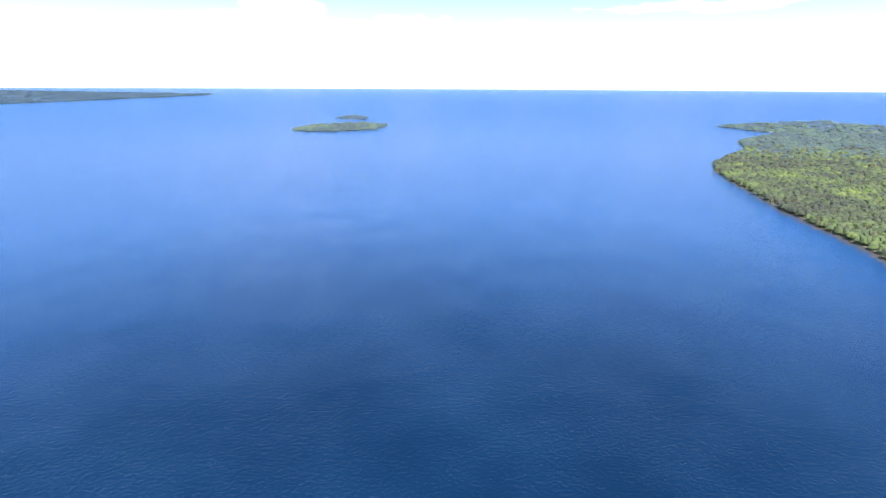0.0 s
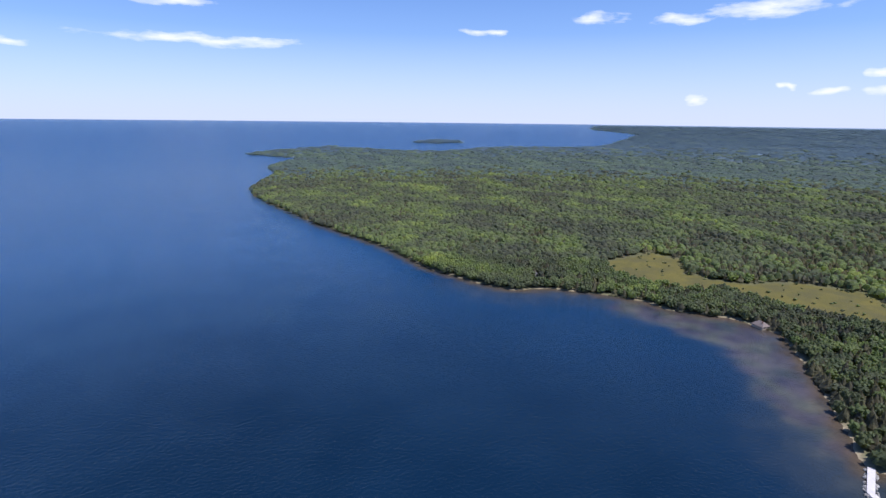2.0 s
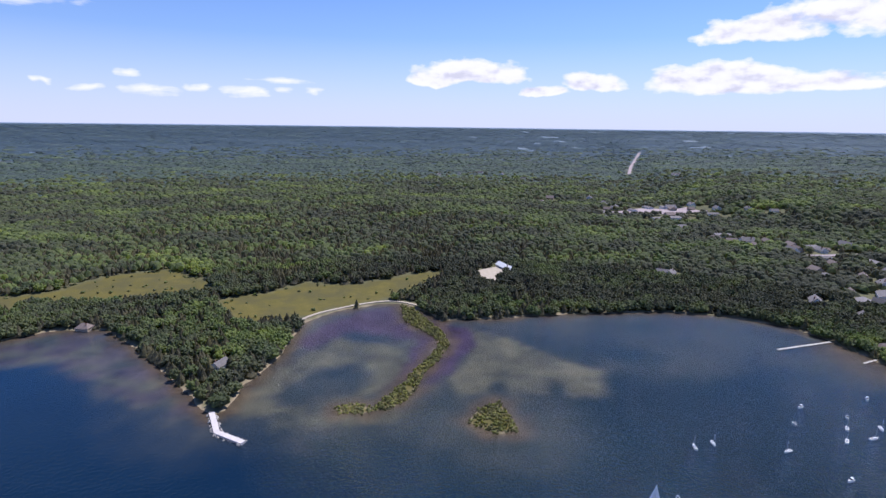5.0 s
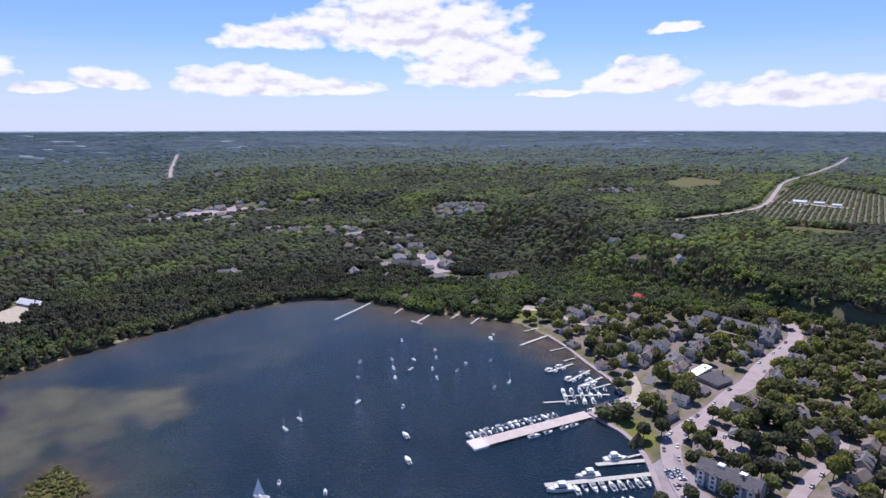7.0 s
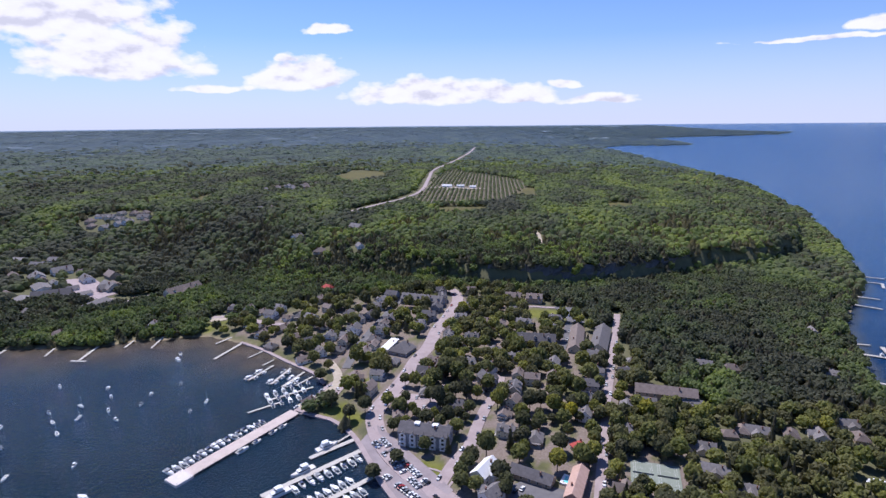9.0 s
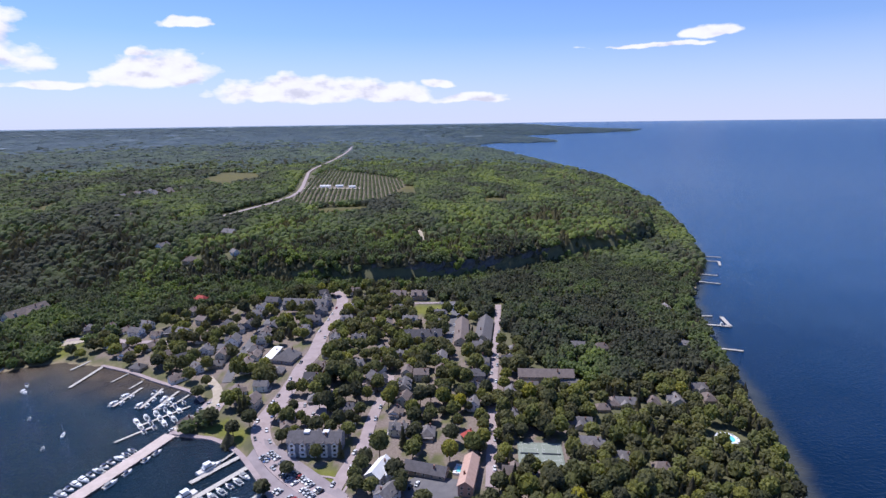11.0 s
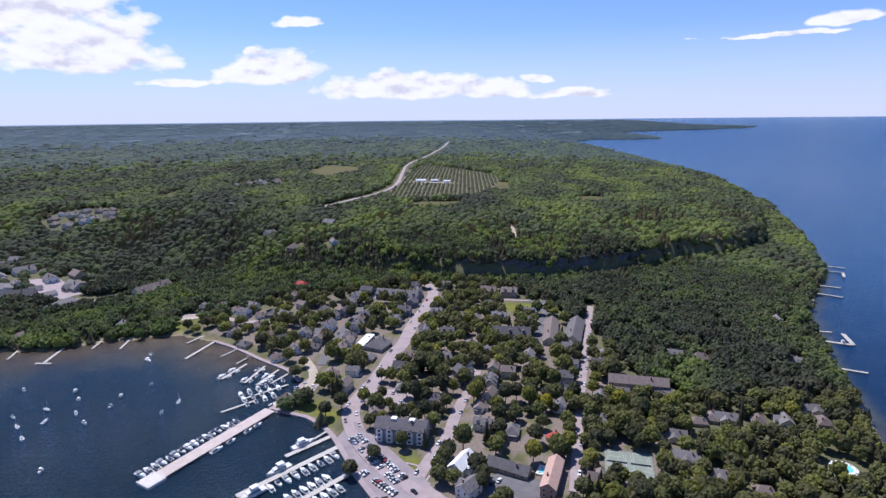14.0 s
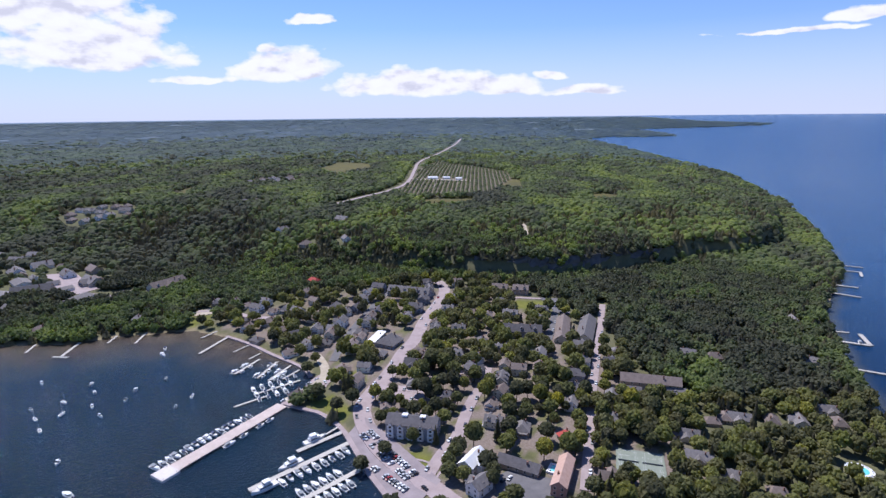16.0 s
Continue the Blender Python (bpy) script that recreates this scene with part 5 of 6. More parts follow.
long_house(RESORT, "resort", "cream resort building with gabled wings", 14.0, 2, "cream", "brown", wing=12.0, dormers=3)
long_house(YARD_SHED, "shed", "white metal shed beside a gravel yard", 11.0, 1, "white", "white", porch=False)
long_house(GALLERY, "gallery", "dark red gallery house with white balconies", 11.0, 2, "red", "brown", dormers=2)
long_house(WHITE_HOUSE, "guest_house", "white guest house with a white metal roof", 9.0, 2, "white", "white", wing=6.0)
shops = long_house(SHOPS, "shops", "row of shops with a flat white roof", 7.0, 1, "cream", "white", porch=False, rise_=0.5)

boathouse = house("small harbour office with a brown roof on the dock", 6.0, 9.0, 1, "cream", "brown", hip=2.5, porch=False)
boathouse.name = "harbour_office"
boathouse["category"] = "building"
place_on(boathouse, -107, 361, -32, 0.45)

# the farm on the plateau
for x, y, a, w, l in ((-24, 1250, 82, 7, 22), (6, 1258, 95, 6, 16), (34, 1254, 85, 6, 14)):
    barn = house("long white farm shed in the orchard", w, l, 1, "white", "white", porch=False, group="farm sheds", windows=False)
    barn.name = "farm_shed"
    place_on(barn, x, y, a, 0.3)
    barn["category"] = "shed"
ribbon("road", [(-75, 1240), (-40, 1235), (60, 1240)], 14.0, GRAVEL, 0.8, "pale gravel farm yard")
ribbon("road", [(-20, 1235), (-22, 1140)], 6.0, GRAVEL, 0.8, "pale gravel farm lane")

# ---- piers and docks ----
def pier(name, a, b, width, label, top=1.0, mat=None, pile_gap=6.0, depth=3.0, group=""):
    """A deck of boards on piles, from the shore end b to the outer end a."""
    a, b = Vector(a), Vector(b)
    d = b - a
    l = d.length
    ob = empty(name, label, "pier", group)
    part("deck", box(bmesh.new(), 0, -width / 2, top - 0.25, l, width / 2, top, 0.04), mat or PLANK, ob)
    for s in (-1, 1):
        part("edge_beam", box(bmesh.new(), 0, s * width / 2 - 0.12, top - 0.55, l, s * width / 2 + 0.12, top - 0.26), PILE, ob)
    for k in range(int(l / pile_gap) + 1):
        for s in (-1, 1):
            part("mooring_post", rod(bmesh.new(), (k * pile_gap + 0.3, s * (width / 2 + 0.05), -depth), (k * pile_gap + 0.3, s * (width / 2 + 0.05), top + 0.5), 0.15), PILE, ob)
    ob.matrix_basis = pose(a.x, a.y, 0, 0, 0, math.degrees(math.atan2(d.y, d.x)))
    return ob


MAIN_PIER = ((-160, 270), (-113, 348))
pier("town_pier", *MAIN_PIER, 9.0, "broad worn timber town pier with brown edges", 1.5, PIER_TOP, 8.0)
part("pier_head", box(bmesh.new(), -1.0, -5.6, -3.0, 10.0, 5.6, 1.56, 0.2), SLAB)
tagged(bpy.data.objects["pier_head"], "white concrete head of the town pier", "pier").matrix_basis = pose(-160, 270, 0, 0, 0, math.degrees(math.atan2(78, 47)))
for a, b, w in (((-106, 259), (-58, 304), 3.6), ((-89, 294), (-64, 316), 3.2), ((-80, 306), (-68, 322), 1.5), ((-76, 250), (-50, 275), 3.4)):
    pier("marina_dock", a, b, w, "narrow grey timber dock with mooring piles", 1.0, group="docks of the marina")
for a, b, w in (((-208, 436), (-197, 473), 2.6), ((-221, 470), (-212, 487), 1.8), ((-180, 439), (-172, 453), 1.4), ((-162, 424), (-156, 436), 1.4), ((-164, 397), (-153, 424), 2.0),
                ((-144, 390), (-137, 419), 2.0), ((-134, 386), (-124, 412), 2.0), ((-124, 388), (-115, 404), 1.6), ((-146, 347), (-128, 362), 1.8)):
    pier("slip_dock", a, b, w, "narrow pale timber dock between moored boats", 0.9, group="slips along the village shore")
for a, b, w in (((-323, 433), (-326, 464), 2.4), ((-300, 461), (-301, 478), 1.8), ((-275, 460), (-278, 487), 1.8), ((-359, 442), (-363, 460), 1.8), ((-398, 392), (-405, 456), 2.4),
                ((-330, 433), (-316, 432), 2.2)):
    pier("jetty", a, b, w, "long narrow timber jetty on piles in shallow water", 0.8, group="jetties of the bay")
for a, b, w in (((529, 679), (503, 695), 2.4), ((511, 659), (490, 670), 2.4), ((511, 659), (499, 640), 3.0), ((464, 597), (440, 612), 2.6), ((443, 564), (420, 583), 2.6),
                ((362, 468), (345, 472), 2.2), ((360, 439), (330, 454), 3.2), ((360, 439), (369, 464), 3.6), ((332, 386), (303, 402), 2.4)):
    pier("jetty", a, b, w, "long narrow timber jetty on the open lake shore", 0.9, group="jetties of the lake shore")
# the shore walk of the village slips
for pts in ([(-199, 474), (-172, 456), (-145, 433), (-116, 410), (-103, 392)], [(-112, 351), (-96, 343), (-84, 337), (-68, 320), (-56, 298), (-44, 274), (-32, 254)]):
    line = smooth_line(pts, 8)
    rings = []
    for i, p in enumerate(line):
        d = (line[min(len(line) - 1, i + 1)] - line[max(0, i - 1)]).normalized()
        n = Vector((-d.y, d.x)) * 1.6
        rings.append([(p.x - n.x, p.y - n.y, -3), (p.x - n.x, p.y - n.y, 1.1), (p.x + n.x, p.y + n.y, 1.1), (p.x + n.x, p.y + n.y, -3)])
    tagged(part("quay", solid(bmesh.new(), rings), CONCRETE), "pale concrete quay wall with a walk", "quay", kind="structure")

# the breakwater at the point
break_line = [(-370, -82), (-343, -74), (-328, -56)]
rings = []
for i, p in enumerate(break_line):
    d = (Vector(break_line[min(2, i + 1)]) - Vector(break_line[max(0, i - 1)])).normalized()
    n = Vector((-d.y, d.x)) * 1.9
    rings.append([(p[0] - n.x, p[1] - n.y, -3), (p[0] - n.x, p[1] - n.y, 1.5), (p[0] + n.x, p[1] + n.y, 1.5), (p[0] + n.x, p[1] + n.y, -3)])
breakwater = empty("breakwater", "white concrete breakwater with a bend and rough stones", "breakwater")
part("cap", solid(bmesh.new(), rings), SLAB, breakwater)
rng = random.Random(5)


def boulder(size, seed):
    r = random.Random(seed)
    bm = bmesh.new()
    bmesh.ops.create_icosphere(bm, subdivisions=1, radius=size)
    for v in bm.verts:
        v.co *= 0.75 + 0.5 * r.random()
        v.co.z *= 0.7
    me = bpy.data.meshes.new("stone")
    bm.to_mesh(me)
    bm.free()
    me.materials.append(STONE)
    return me


stone_shapes = [boulder(1.0, k) for k in range(5)]
for k in range(70):
    t = rng.random() * 2
    i = int(t)
    p = Vector(break_line[i]).lerp(Vector(break_line[i + 1]), t - i)
    d = (Vector(break_line[i + 1]) - Vector(break_line[i])).normalized()
    s = rng.choice((-1, 1)) * rng.uniform(2.1, 3.2)
    st = new("stone", rng.choice(stone_shapes))
    st.parent = breakwater
    st.matrix_basis = pose(p.x - d.y * s, p.y + d.x * s, rng.uniform(-0.2, 0.5), rng.uniform(0, 90), rng.uniform(0, 90), rng.uniform(0, 360)) @ Matrix.Scale(rng.uniform(0.6, 1.2), 4)


# ---- boats ----
def hull_rings(l, w, free, draft=0.5, stations=9):
    rings = []
    for k in range(stations):
        t = k / (stations - 1)
        half = w / 2 * (1.0 - max(0.0, (t - 0.45) / 0.55) ** 2.2) * (0.9 + 0.1 * min(1.0, t * 4)) + 0.02
        top = free * (1.0 + 0.35 * t * t)
        keel = -draft * (1.0 - t**4)
        x = -l / 2 + l * t
        rings.append([(x, -half, top), (x, -half * 0.86, 0.05), (x, 0, keel), (x, half * 0.86, 0.05), (x, half, top)])
    return rings


def motorboat(label, l, w, canvas, cabin=True):
    ob = empty("motorboat", label, "boat", "moored boats")
    part("hull", solid(bmesh.new(), hull_rings(l, w, 0.95)), GELCOAT, ob)
    bm = bmesh.new()
    dk = [[(x, -h * 0.88, z + 0.03), (x, h * 0.88, z + 0.03), (x, h * 0.88, z + 0.09), (x, -h * 0.88, z + 0.09)] for (x, h, z) in [(r[4][0], r[4][1], r[4][2]) for r in hull_rings(l, w, 0.95)]]
    part("deck", solid(bm, dk), DECKING, ob)
    part("well", box(bmesh.new(), -l * 0.46, -w * 0.33, 0.6, -l * 0.08, w * 0.33, 1.09, 0.05), TEAL, ob)
    if cabin:
        bm = box(bmesh.new(), -l * 0.08, -w * 0.36, 1.0, l * 0.28, w * 0.36, 1.75, 0.18)
        part("cabin", bm, GELCOAT, ob)
    part("windscreen", box(bmesh.new(), -l * 0.10, -w * 0.34, 1.3, l * 0.02, w * 0.34, 2.0, 0.08), GLASS, ob)
    part("canopy", box(bmesh.new(), -l * 0.34, -w * 0.38, 2.15, l * 0.0, w * 0.38, 2.28, 0.05), canvas, ob)
    for sx in (-0.32, -0.03):
        for sy in (-1, 1):
            part("canopy_pole", rod(bmesh.new(), (l * sx, sy * w * 0.34, 1.0), (l * sx, sy * w * 0.34, 2.16), 0.03, sides=5), ALLOY, ob)
    part("outboard", box(bmesh.new(), -l / 2 - 0.5, -0.3, 0.1, -l / 2 + 0.05, 0.3, 1.2, 0.1), RUBBER, ob)
    return ob


def cruiser(label, l, w):
    ob = empty("motor_yacht", label, "boat", "moored boats")
    part("hull", solid(bmesh.new(), hull_rings(l, w, 1.5, 0.9)), GELCOAT, ob)
    part("deck", solid(bmesh.new(), [[(r[0][0], r[0][1] * 0.92, r[0][2] + 0.02), (r[0][0], r[4][1] * 0.92, r[0][2] + 0.02), (r[0][0], r[4][1] * 0.92, r[0][2] + 0.1), (r[0][0], r[0][1] * 0.92, r[0][2] + 0.1)] for r in hull_rings(l, w, 1.5)]), DECKING, ob)
    sal = part("saloon", box(bmesh.new(), -l * 0.28, -w * 0.38, 1.5, l * 0.22, w * 0.38, 3.0, 0.3), GELCOAT, ob)
    part("saloon_window", box(bmesh.new(), -l * 0.25, -w * 0.39, 2.1, l * 0.2, w * 0.39, 2.7, 0.05), GLASS, sal)
    fly = part("flybridge", box(bmesh.new(), -l * 0.24, -w * 0.33, 3.0, l * 0.08, w * 0.33, 3.7, 0.2), GELCOAT, ob)
    part("windscreen", box(bmesh.new(), l * 0.03, -w * 0.3, 3.7, l * 0.06, w * 0.3, 4.2), GLASS, fly)
    part("hardtop", box(bmesh.new(), -l * 0.22, -w * 0.34, 4.8, l * 0.06, w * 0.34, 4.95, 0.05), GELCOAT, ob)
    for sx in (-0.2, 0.04):
        for sy in (-1, 1):
            part("post", rod(bmesh.new(), (l * sx, sy * w * 0.3, 3.6), (l * sx, sy * w * 0.3, 4.85), 0.05, sides=6), ALLOY, ob)
    rail = bmesh.new()
    for k in range(8):
        x = l * (0.2 + 0.035 * k)
        h = w / 2 * (1.0 - max(0.0, ((x / l + 0.5) - 0.45) / 0.55) ** 2.2) * 0.9
        for sy in (-1, 1):
            rod(rail, (x, sy * h, 1.7), (x, sy * h, 2.6), 0.025, sides=5)
    part("rail", rail, ALLOY, ob)
    return ob


def sailboat(label, l, w, sails=False):
    ob = empty("sailing_boat" if sails else "sailboat", label, "boat", "moored boats" if not sails else "")
    part("hull", solid(bmesh.new(), hull_rings(l, w, 0.85)), GELCOAT, ob)
    part("deck", solid(bmesh.new(), [[(r[0][0], r[0][1] * 0.94, r[0][2] + 0.01), (r[0][0], r[4][1] * 0.94, r[0][2] + 0.01), (r[0][0], r[4][1] * 0.94, r[0][2] + 0.07), (r[0][0], r[0][1] * 0.94, r[0][2] + 0.07)] for r in hull_rings(l, w, 0.85)]), DECKING, ob)
    part("cabin", box(bmesh.new(), -l * 0.08, -w * 0.28, 0.9, l * 0.22, w * 0.28, 1.45, 0.14), GELCOAT, ob)
    part("cockpit", box(bmesh.new(), -l * 0.4, -w * 0.25, 0.7, -l * 0.1, w * 0.25, 0.97, 0.05), TEAL, ob)
    part("mast", rod(bmesh.new(), (l * 0.1, 0, 0.9), (l * 0.1, 0, l * 1.25), 0.1, 0.06), ALLOY, ob)
    part("boom", rod(bmesh.new(), (l * 0.1, 0, 2.1), (-l * 0.32, 0, 2.0), 0.06), ALLOY, ob)
    part("forestay", rod(bmesh.new(), (l * 0.48, 0, 1.1), (l * 0.1, 0, l * 1.2), 0.02, sides=4), ALLOY, ob)
    if sails:
        for nm, p in (("mainsail", ((l * 0.09, 0, 2.2), (-l * 0.32, 0.5, 2.1), (l * 0.1, 0.1, l * 1.22))), ("jib", ((l * 0.47, 0, 1.3), (l * 0.08, 0.6, 1.7), (l * 0.1, 0.1, l * 1.15)))):
            bm = bmesh.new()
            n = 8
            rows = []
            for i in range(n + 1):
                u = i / n
                a, b = Vector(p[0]).lerp(Vector(p[2]), u), Vector(p[1]).lerp(Vector(p[2]), u)
                row = []
                for j in range(6):
                    v = j / 5
                    q = a.lerp(b, v)
                    q.y += 0.5 * math.sin(math.pi * v) * (1 - u)
                    row.append(q)
                rows.append([(*q,) for q in row] + [(q.x, q.y + 0.04, q.z) for q in reversed(row)])
            part(nm, solid(bm, rows), SAIL, ob)
    else:
        part("furled_sail", rod(bmesh.new(), (l * 0.07, 0, 2.28), (-l * 0.3, 0, 2.18), 0.16, 0.12), NAVY, ob)
    return ob


RUNABOUT = motorboat("white runabout with a navy canopy", 6.6, 2.5, NAVY, False)
LAUNCH = motorboat("white cabin motorboat with a grey canopy", 9.0, 3.1, TEAL)
FISHER = motorboat("white motorboat with a white top", 8.5, 3.0, GELCOAT)
DAYBOAT = motorboat("small white day boat with an open cockpit", 5.2, 1.9, GELCOAT, False)
SKIFF = motorboat("small white skiff with a grey canopy", 4.6, 1.8, TEAL, False)
YACHT = cruiser("large white motor yacht with a flybridge", 15.0, 4.6)
SLOOP = sailboat("white sailboat at its mooring with furled sail", 6.6, 2.1)
SAILING = sailboat("white sailing boat with raised sails", 9.5, 2.9, True)
boats_used = set()


def moor(kind, x, y, turn, group=""):
    m = pose(x, y, 0.0, 0, 0, turn)
    if kind in boats_used:
        ob = copy_thing(kind, m)
    else:
        boats_used.add(kind)
        ob = kind
        ob.matrix_basis = m
    if group:
        ob["group"] = group
    return ob


MOORED = [(-230, 178), (-203, 187), (-273, 219), (-274, 233), (-285, 303), (-304, 326), (-285, 346), (-274, 334), (-261, 320), (-260, 340), (-269, 356), (-266, 383),
          (-256, 370), (-245, 349), (-232, 337), (-227, 358), (-228, 374), (-214, 391), (-187, 349), (-182, 364), (-238, 435), (-242, 447), (-305, 385), (-226, 285),
          (-202, 257), (-184, 236), (-258, 273)]
rng = random.Random(21)
for x, y in MOORED:
    big = (x, y) in ((-238, 435), (-184, 236), (-202, 257), (-273, 219), (-182, 364))
    lie = math.degrees(math.atan2(-y, -x)) + rng.choice((0, 180)) + rng.uniform(-38, 38)
    moor(rng.choice((SLOOP, FISHER)) if big else rng.choice((SLOOP, DAYBOAT, DAYBOAT, SKIFF, RUNABOUT)), x, y, lie, "boats at moorings in the bay")
moor(SAILING, -229, 165, 200)
d = (Vector(MAIN_PIER[1]) - Vector(MAIN_PIER[0])).normalized()
n = Vector((-d.y, d.x))
for k in range(16):
    p = Vector(MAIN_PIER[0]) + d * (5 + k * 4.35) + n * (10.4 if k < 13 else 9.6)
    moor(rng.choice((LAUNCH, LAUNCH, FISHER, RUNABOUT)), p.x, p.y, math.degrees(math.atan2(n.y, n.x)) + rng.uniform(-4, 4) + (180 if rng.random() < 0.5 else 0), "boats along the town pier")
for t in (42, 53, 66, 74):
    p = Vector(MAIN_PIER[0]) + d * t - n * 6.9
    moor(rng.choice((RUNABOUT, LAUNCH)), p.x, p.y, math.degrees(math.atan2(d.y, d.x)) + rng.uniform(-3, 3), "boats along the town pier")
# boats in the corner between pier and shore
for row in range(3):
    for k in range(6 - row):
        p = Vector((-141, 372)) + Vector((5.0, 4.2)) * k + Vector((4.6, -7.4)) * row
        if shore(np.array([p.x]), np.array([p.y]))[0] < -2:
            moor(rng.choice((RUNABOUT, FISHER, LAUNCH)), p.x, p.y, 120 + rng.uniform(-6, 6), "boats in the harbour corner")
pier("slip_dock", (-136, 366), (-110, 386), 1.8, "narrow pale timber dock between moored boats", 0.9, group="slips along the village shore")
for (a, b), offs in ((((-164, 397), (-153, 424)), (5, 15)), (((-144, 390), (-137, 419)), (4, 13, 22)), (((-134, 386), (-124, 412)), (5, 14)), (((-124, 388), (-115, 404)), (4,))):
    q = (Vector(b) - Vector(a)).normalized()
    s = Vector((-q.y, q.x))
    for o in offs:
        for side in (-3.0, 3.0):
            if rng.random() < 0.85:
                p = Vector(a) + q * (o + rng.uniform(-1, 1)) + s * side
                moor(rng.choice((RUNABOUT, FISHER, DAYBOAT)), p.x, p.y, math.degrees(math.atan2(q.y, q.x)) + rng.choice((0, 180)), "boats at the village slips")
# the inner marina
a, b = Vector((-106, 259)), Vector((-58, 304))
q = (b - a).normalized()
s = Vector((q.y, -q.x))
for k in range(9):
    p = a + q * (16 + k * 5.2) + s * 6.4
    moor(rng.choice((FISHER, LAUNCH, RUNABOUT)), p.x, p.y, math.degrees(math.atan2(s.y, s.x)) + 180 * (rng.random() < 0.5), "boats in the inner marina")
p = a + q * 7 + s * 4.3
moor(YACHT, p.x, p.y, math.degrees(math.atan2(q.y, q.x)) + 180, "boats in the inner marina")
p = a + q * 27 - s * 4.6
moor(YACHT, p.x, p.y, math.degrees(math.atan2(q.y, q.x)) + 180, "boats in the inner marina")
p = Vector((-89, 294)).lerp(Vector((-64, 316)), 0.42) + Vector((-2.6, 3.0))
moor(YACHT, p.x, p.y, math.degrees(math.atan2(22, 25)), "boats in the inner marina")
moor(RUNABOUT, -83, 305, 40, "boats in the inner marina")
a, b = Vector((-76, 250)), Vector((-50, 275))
q = (b - a).normalized()
s = Vector((-q.y, q.x))
for k in range(6):
    for side in (-1, 1):
        p = a + q * (3 + k * 4.7) + s * side * 6.2
        moor(rng.choice((LAUNCH, FISHER, LAUNCH)), p.x, p.y, math.degrees(math.atan2(s.y, s.x)) + rng.uniform(-4, 4), "boats in the inner marina")
moor(LAUNCH, 356, 446, 60, "boats in the inner marina")


# ---- cars ----
def car(label, paint):
    ob = empty("car", label, "car", "parked cars")
    prof = [(-2.3, 0.35), (-2.35, 0.75), (-1.5, 0.95), (1.1, 0.92), (2.15, 0.72), (2.3, 0.4)]
    bm = bmesh.new()
    solid(bm, [[(x, y * (0.94 if abs(y) > 0.8 else 1), z) for x, z in prof] for y in (-0.9, -0.7, 0.7, 0.9)])
    part("body", bm, paint, ob)
    cab = [(-1.75, 0.92), (-1.2, 1.45), (0.2, 1.46), (0.95, 0.9)]
    part("cabin_glass", solid(bmesh.new(), [[(x, y, z) for x, z in cab] for y in (-0.74, 0.74)]), GLASS, ob)
    part("roof", box(bmesh.new(), -1.2, -0.66, 1.43, 0.2, 0.66, 1.5, 0.03), paint, ob)
    for x in (-1.4, 1.4):
        for y in (-0.82, 0.82):
            part("wheel", rod(bmesh.new(), (x, y - 0.1, 0.32), (x, y + 0.1, 0.32), 0.32, sides=12), RUBBER, ob)
    return ob


CAR_NAMES = ("white", "silver", "black", "red", "blue", "grey")
CAR_KINDS = [car("%s car parked on pavement" % n, p) for n, p in zip(CAR_NAMES, CARS)]
cars_used = set()
rng = random.Random(33)


def park(x, y, turn, lift, group):
    k = rng.choice(CAR_KINDS[:2] * 5 + CAR_KINDS + [CAR_KINDS[5]])
    m = pose(x, y, ground_at(x, y) + lift, 0, 0, turn)
    if k in cars_used:
        ob = copy_thing(k, m)
    else:
        cars_used.add(k)
        ob = k
        ob.matrix_basis = m
    ob["group"] = group


for (a, b), both in ((((-36, 290), (-17, 264)), True), (((-50, 311), (-40, 296)), True), (((-43, 275), (-22, 253)), False)):
    a, b = Vector(a), Vector(b)
    q = (b - a).normalized()
    s = Vector((-q.y, q.x))
    for k in range(int((b - a).length / 2.75)):
        for side in ((-1, 1) if both else (1,)):
            if rng.random() < 0.86:
                p = a + q * (k * 2.75) + s * side * 2.6
                park(p.x, p.y, math.degrees(math.atan2(s.y, s.x)) + 180 * (rng.random() < 0.5), 0.42, "cars in the quay lot")
for line, width, kind in (STREETS[1], STREETS[4], STREETS[5], STREETS[6], STREETS[3]):
    pts = smooth_line(line, 8)
    for i in range(4, len(pts) - 2, 3):
        if rng.random() < 0.55:
            q = (pts[i + 1] - pts[i]).normalized()
            s = Vector((-q.y, q.x)) * rng.choice((-1, 1)) * width * 0.32
            z = float(height(np.array([pts[i].x, pts[i].x + s.x, pts[i].x - s.x]), np.array([pts[i].y, pts[i].y + s.y, pts[i].y - s.y])).max()) - ground_at(pts[i].x + s.x, pts[i].y + s.y)
            park(pts[i].x + s.x, pts[i].y + s.y, math.degrees(math.atan2(q.y, q.x)), 0.40 + max(0.0, z), "cars along the streets")
for x, y, a in ((30, 262, 60), (34, 264, 60), (104, 545, 10), (108, 543, 10), (113, 541, 10), (112, 530, 10), (-30, 366, 80), (-24, 352, 70), (-108, 372, 40), (-102, 380, 40), (-97, 386, 40),
                (-90, 380, 120), (-114, 356, 30)):
    park(x, y, a, 0.45, "cars along the streets")

# ---- tennis courts and pools ----
court = empty("tennis_court", "faded green tennis courts with a wire fence", "tennis court")
cx, cy = sum(p[0] for p in TENNIS) / 4, sum(p[1] for p in TENNIS) / 4
ct = math.degrees(math.atan2(281 - 288, 123 - 98))
part("surface", box(bmesh.new(), -13.0, -12.0, -1.5, 13.0, 12.0, 0.3), COURT, court)
lines = bmesh.new()
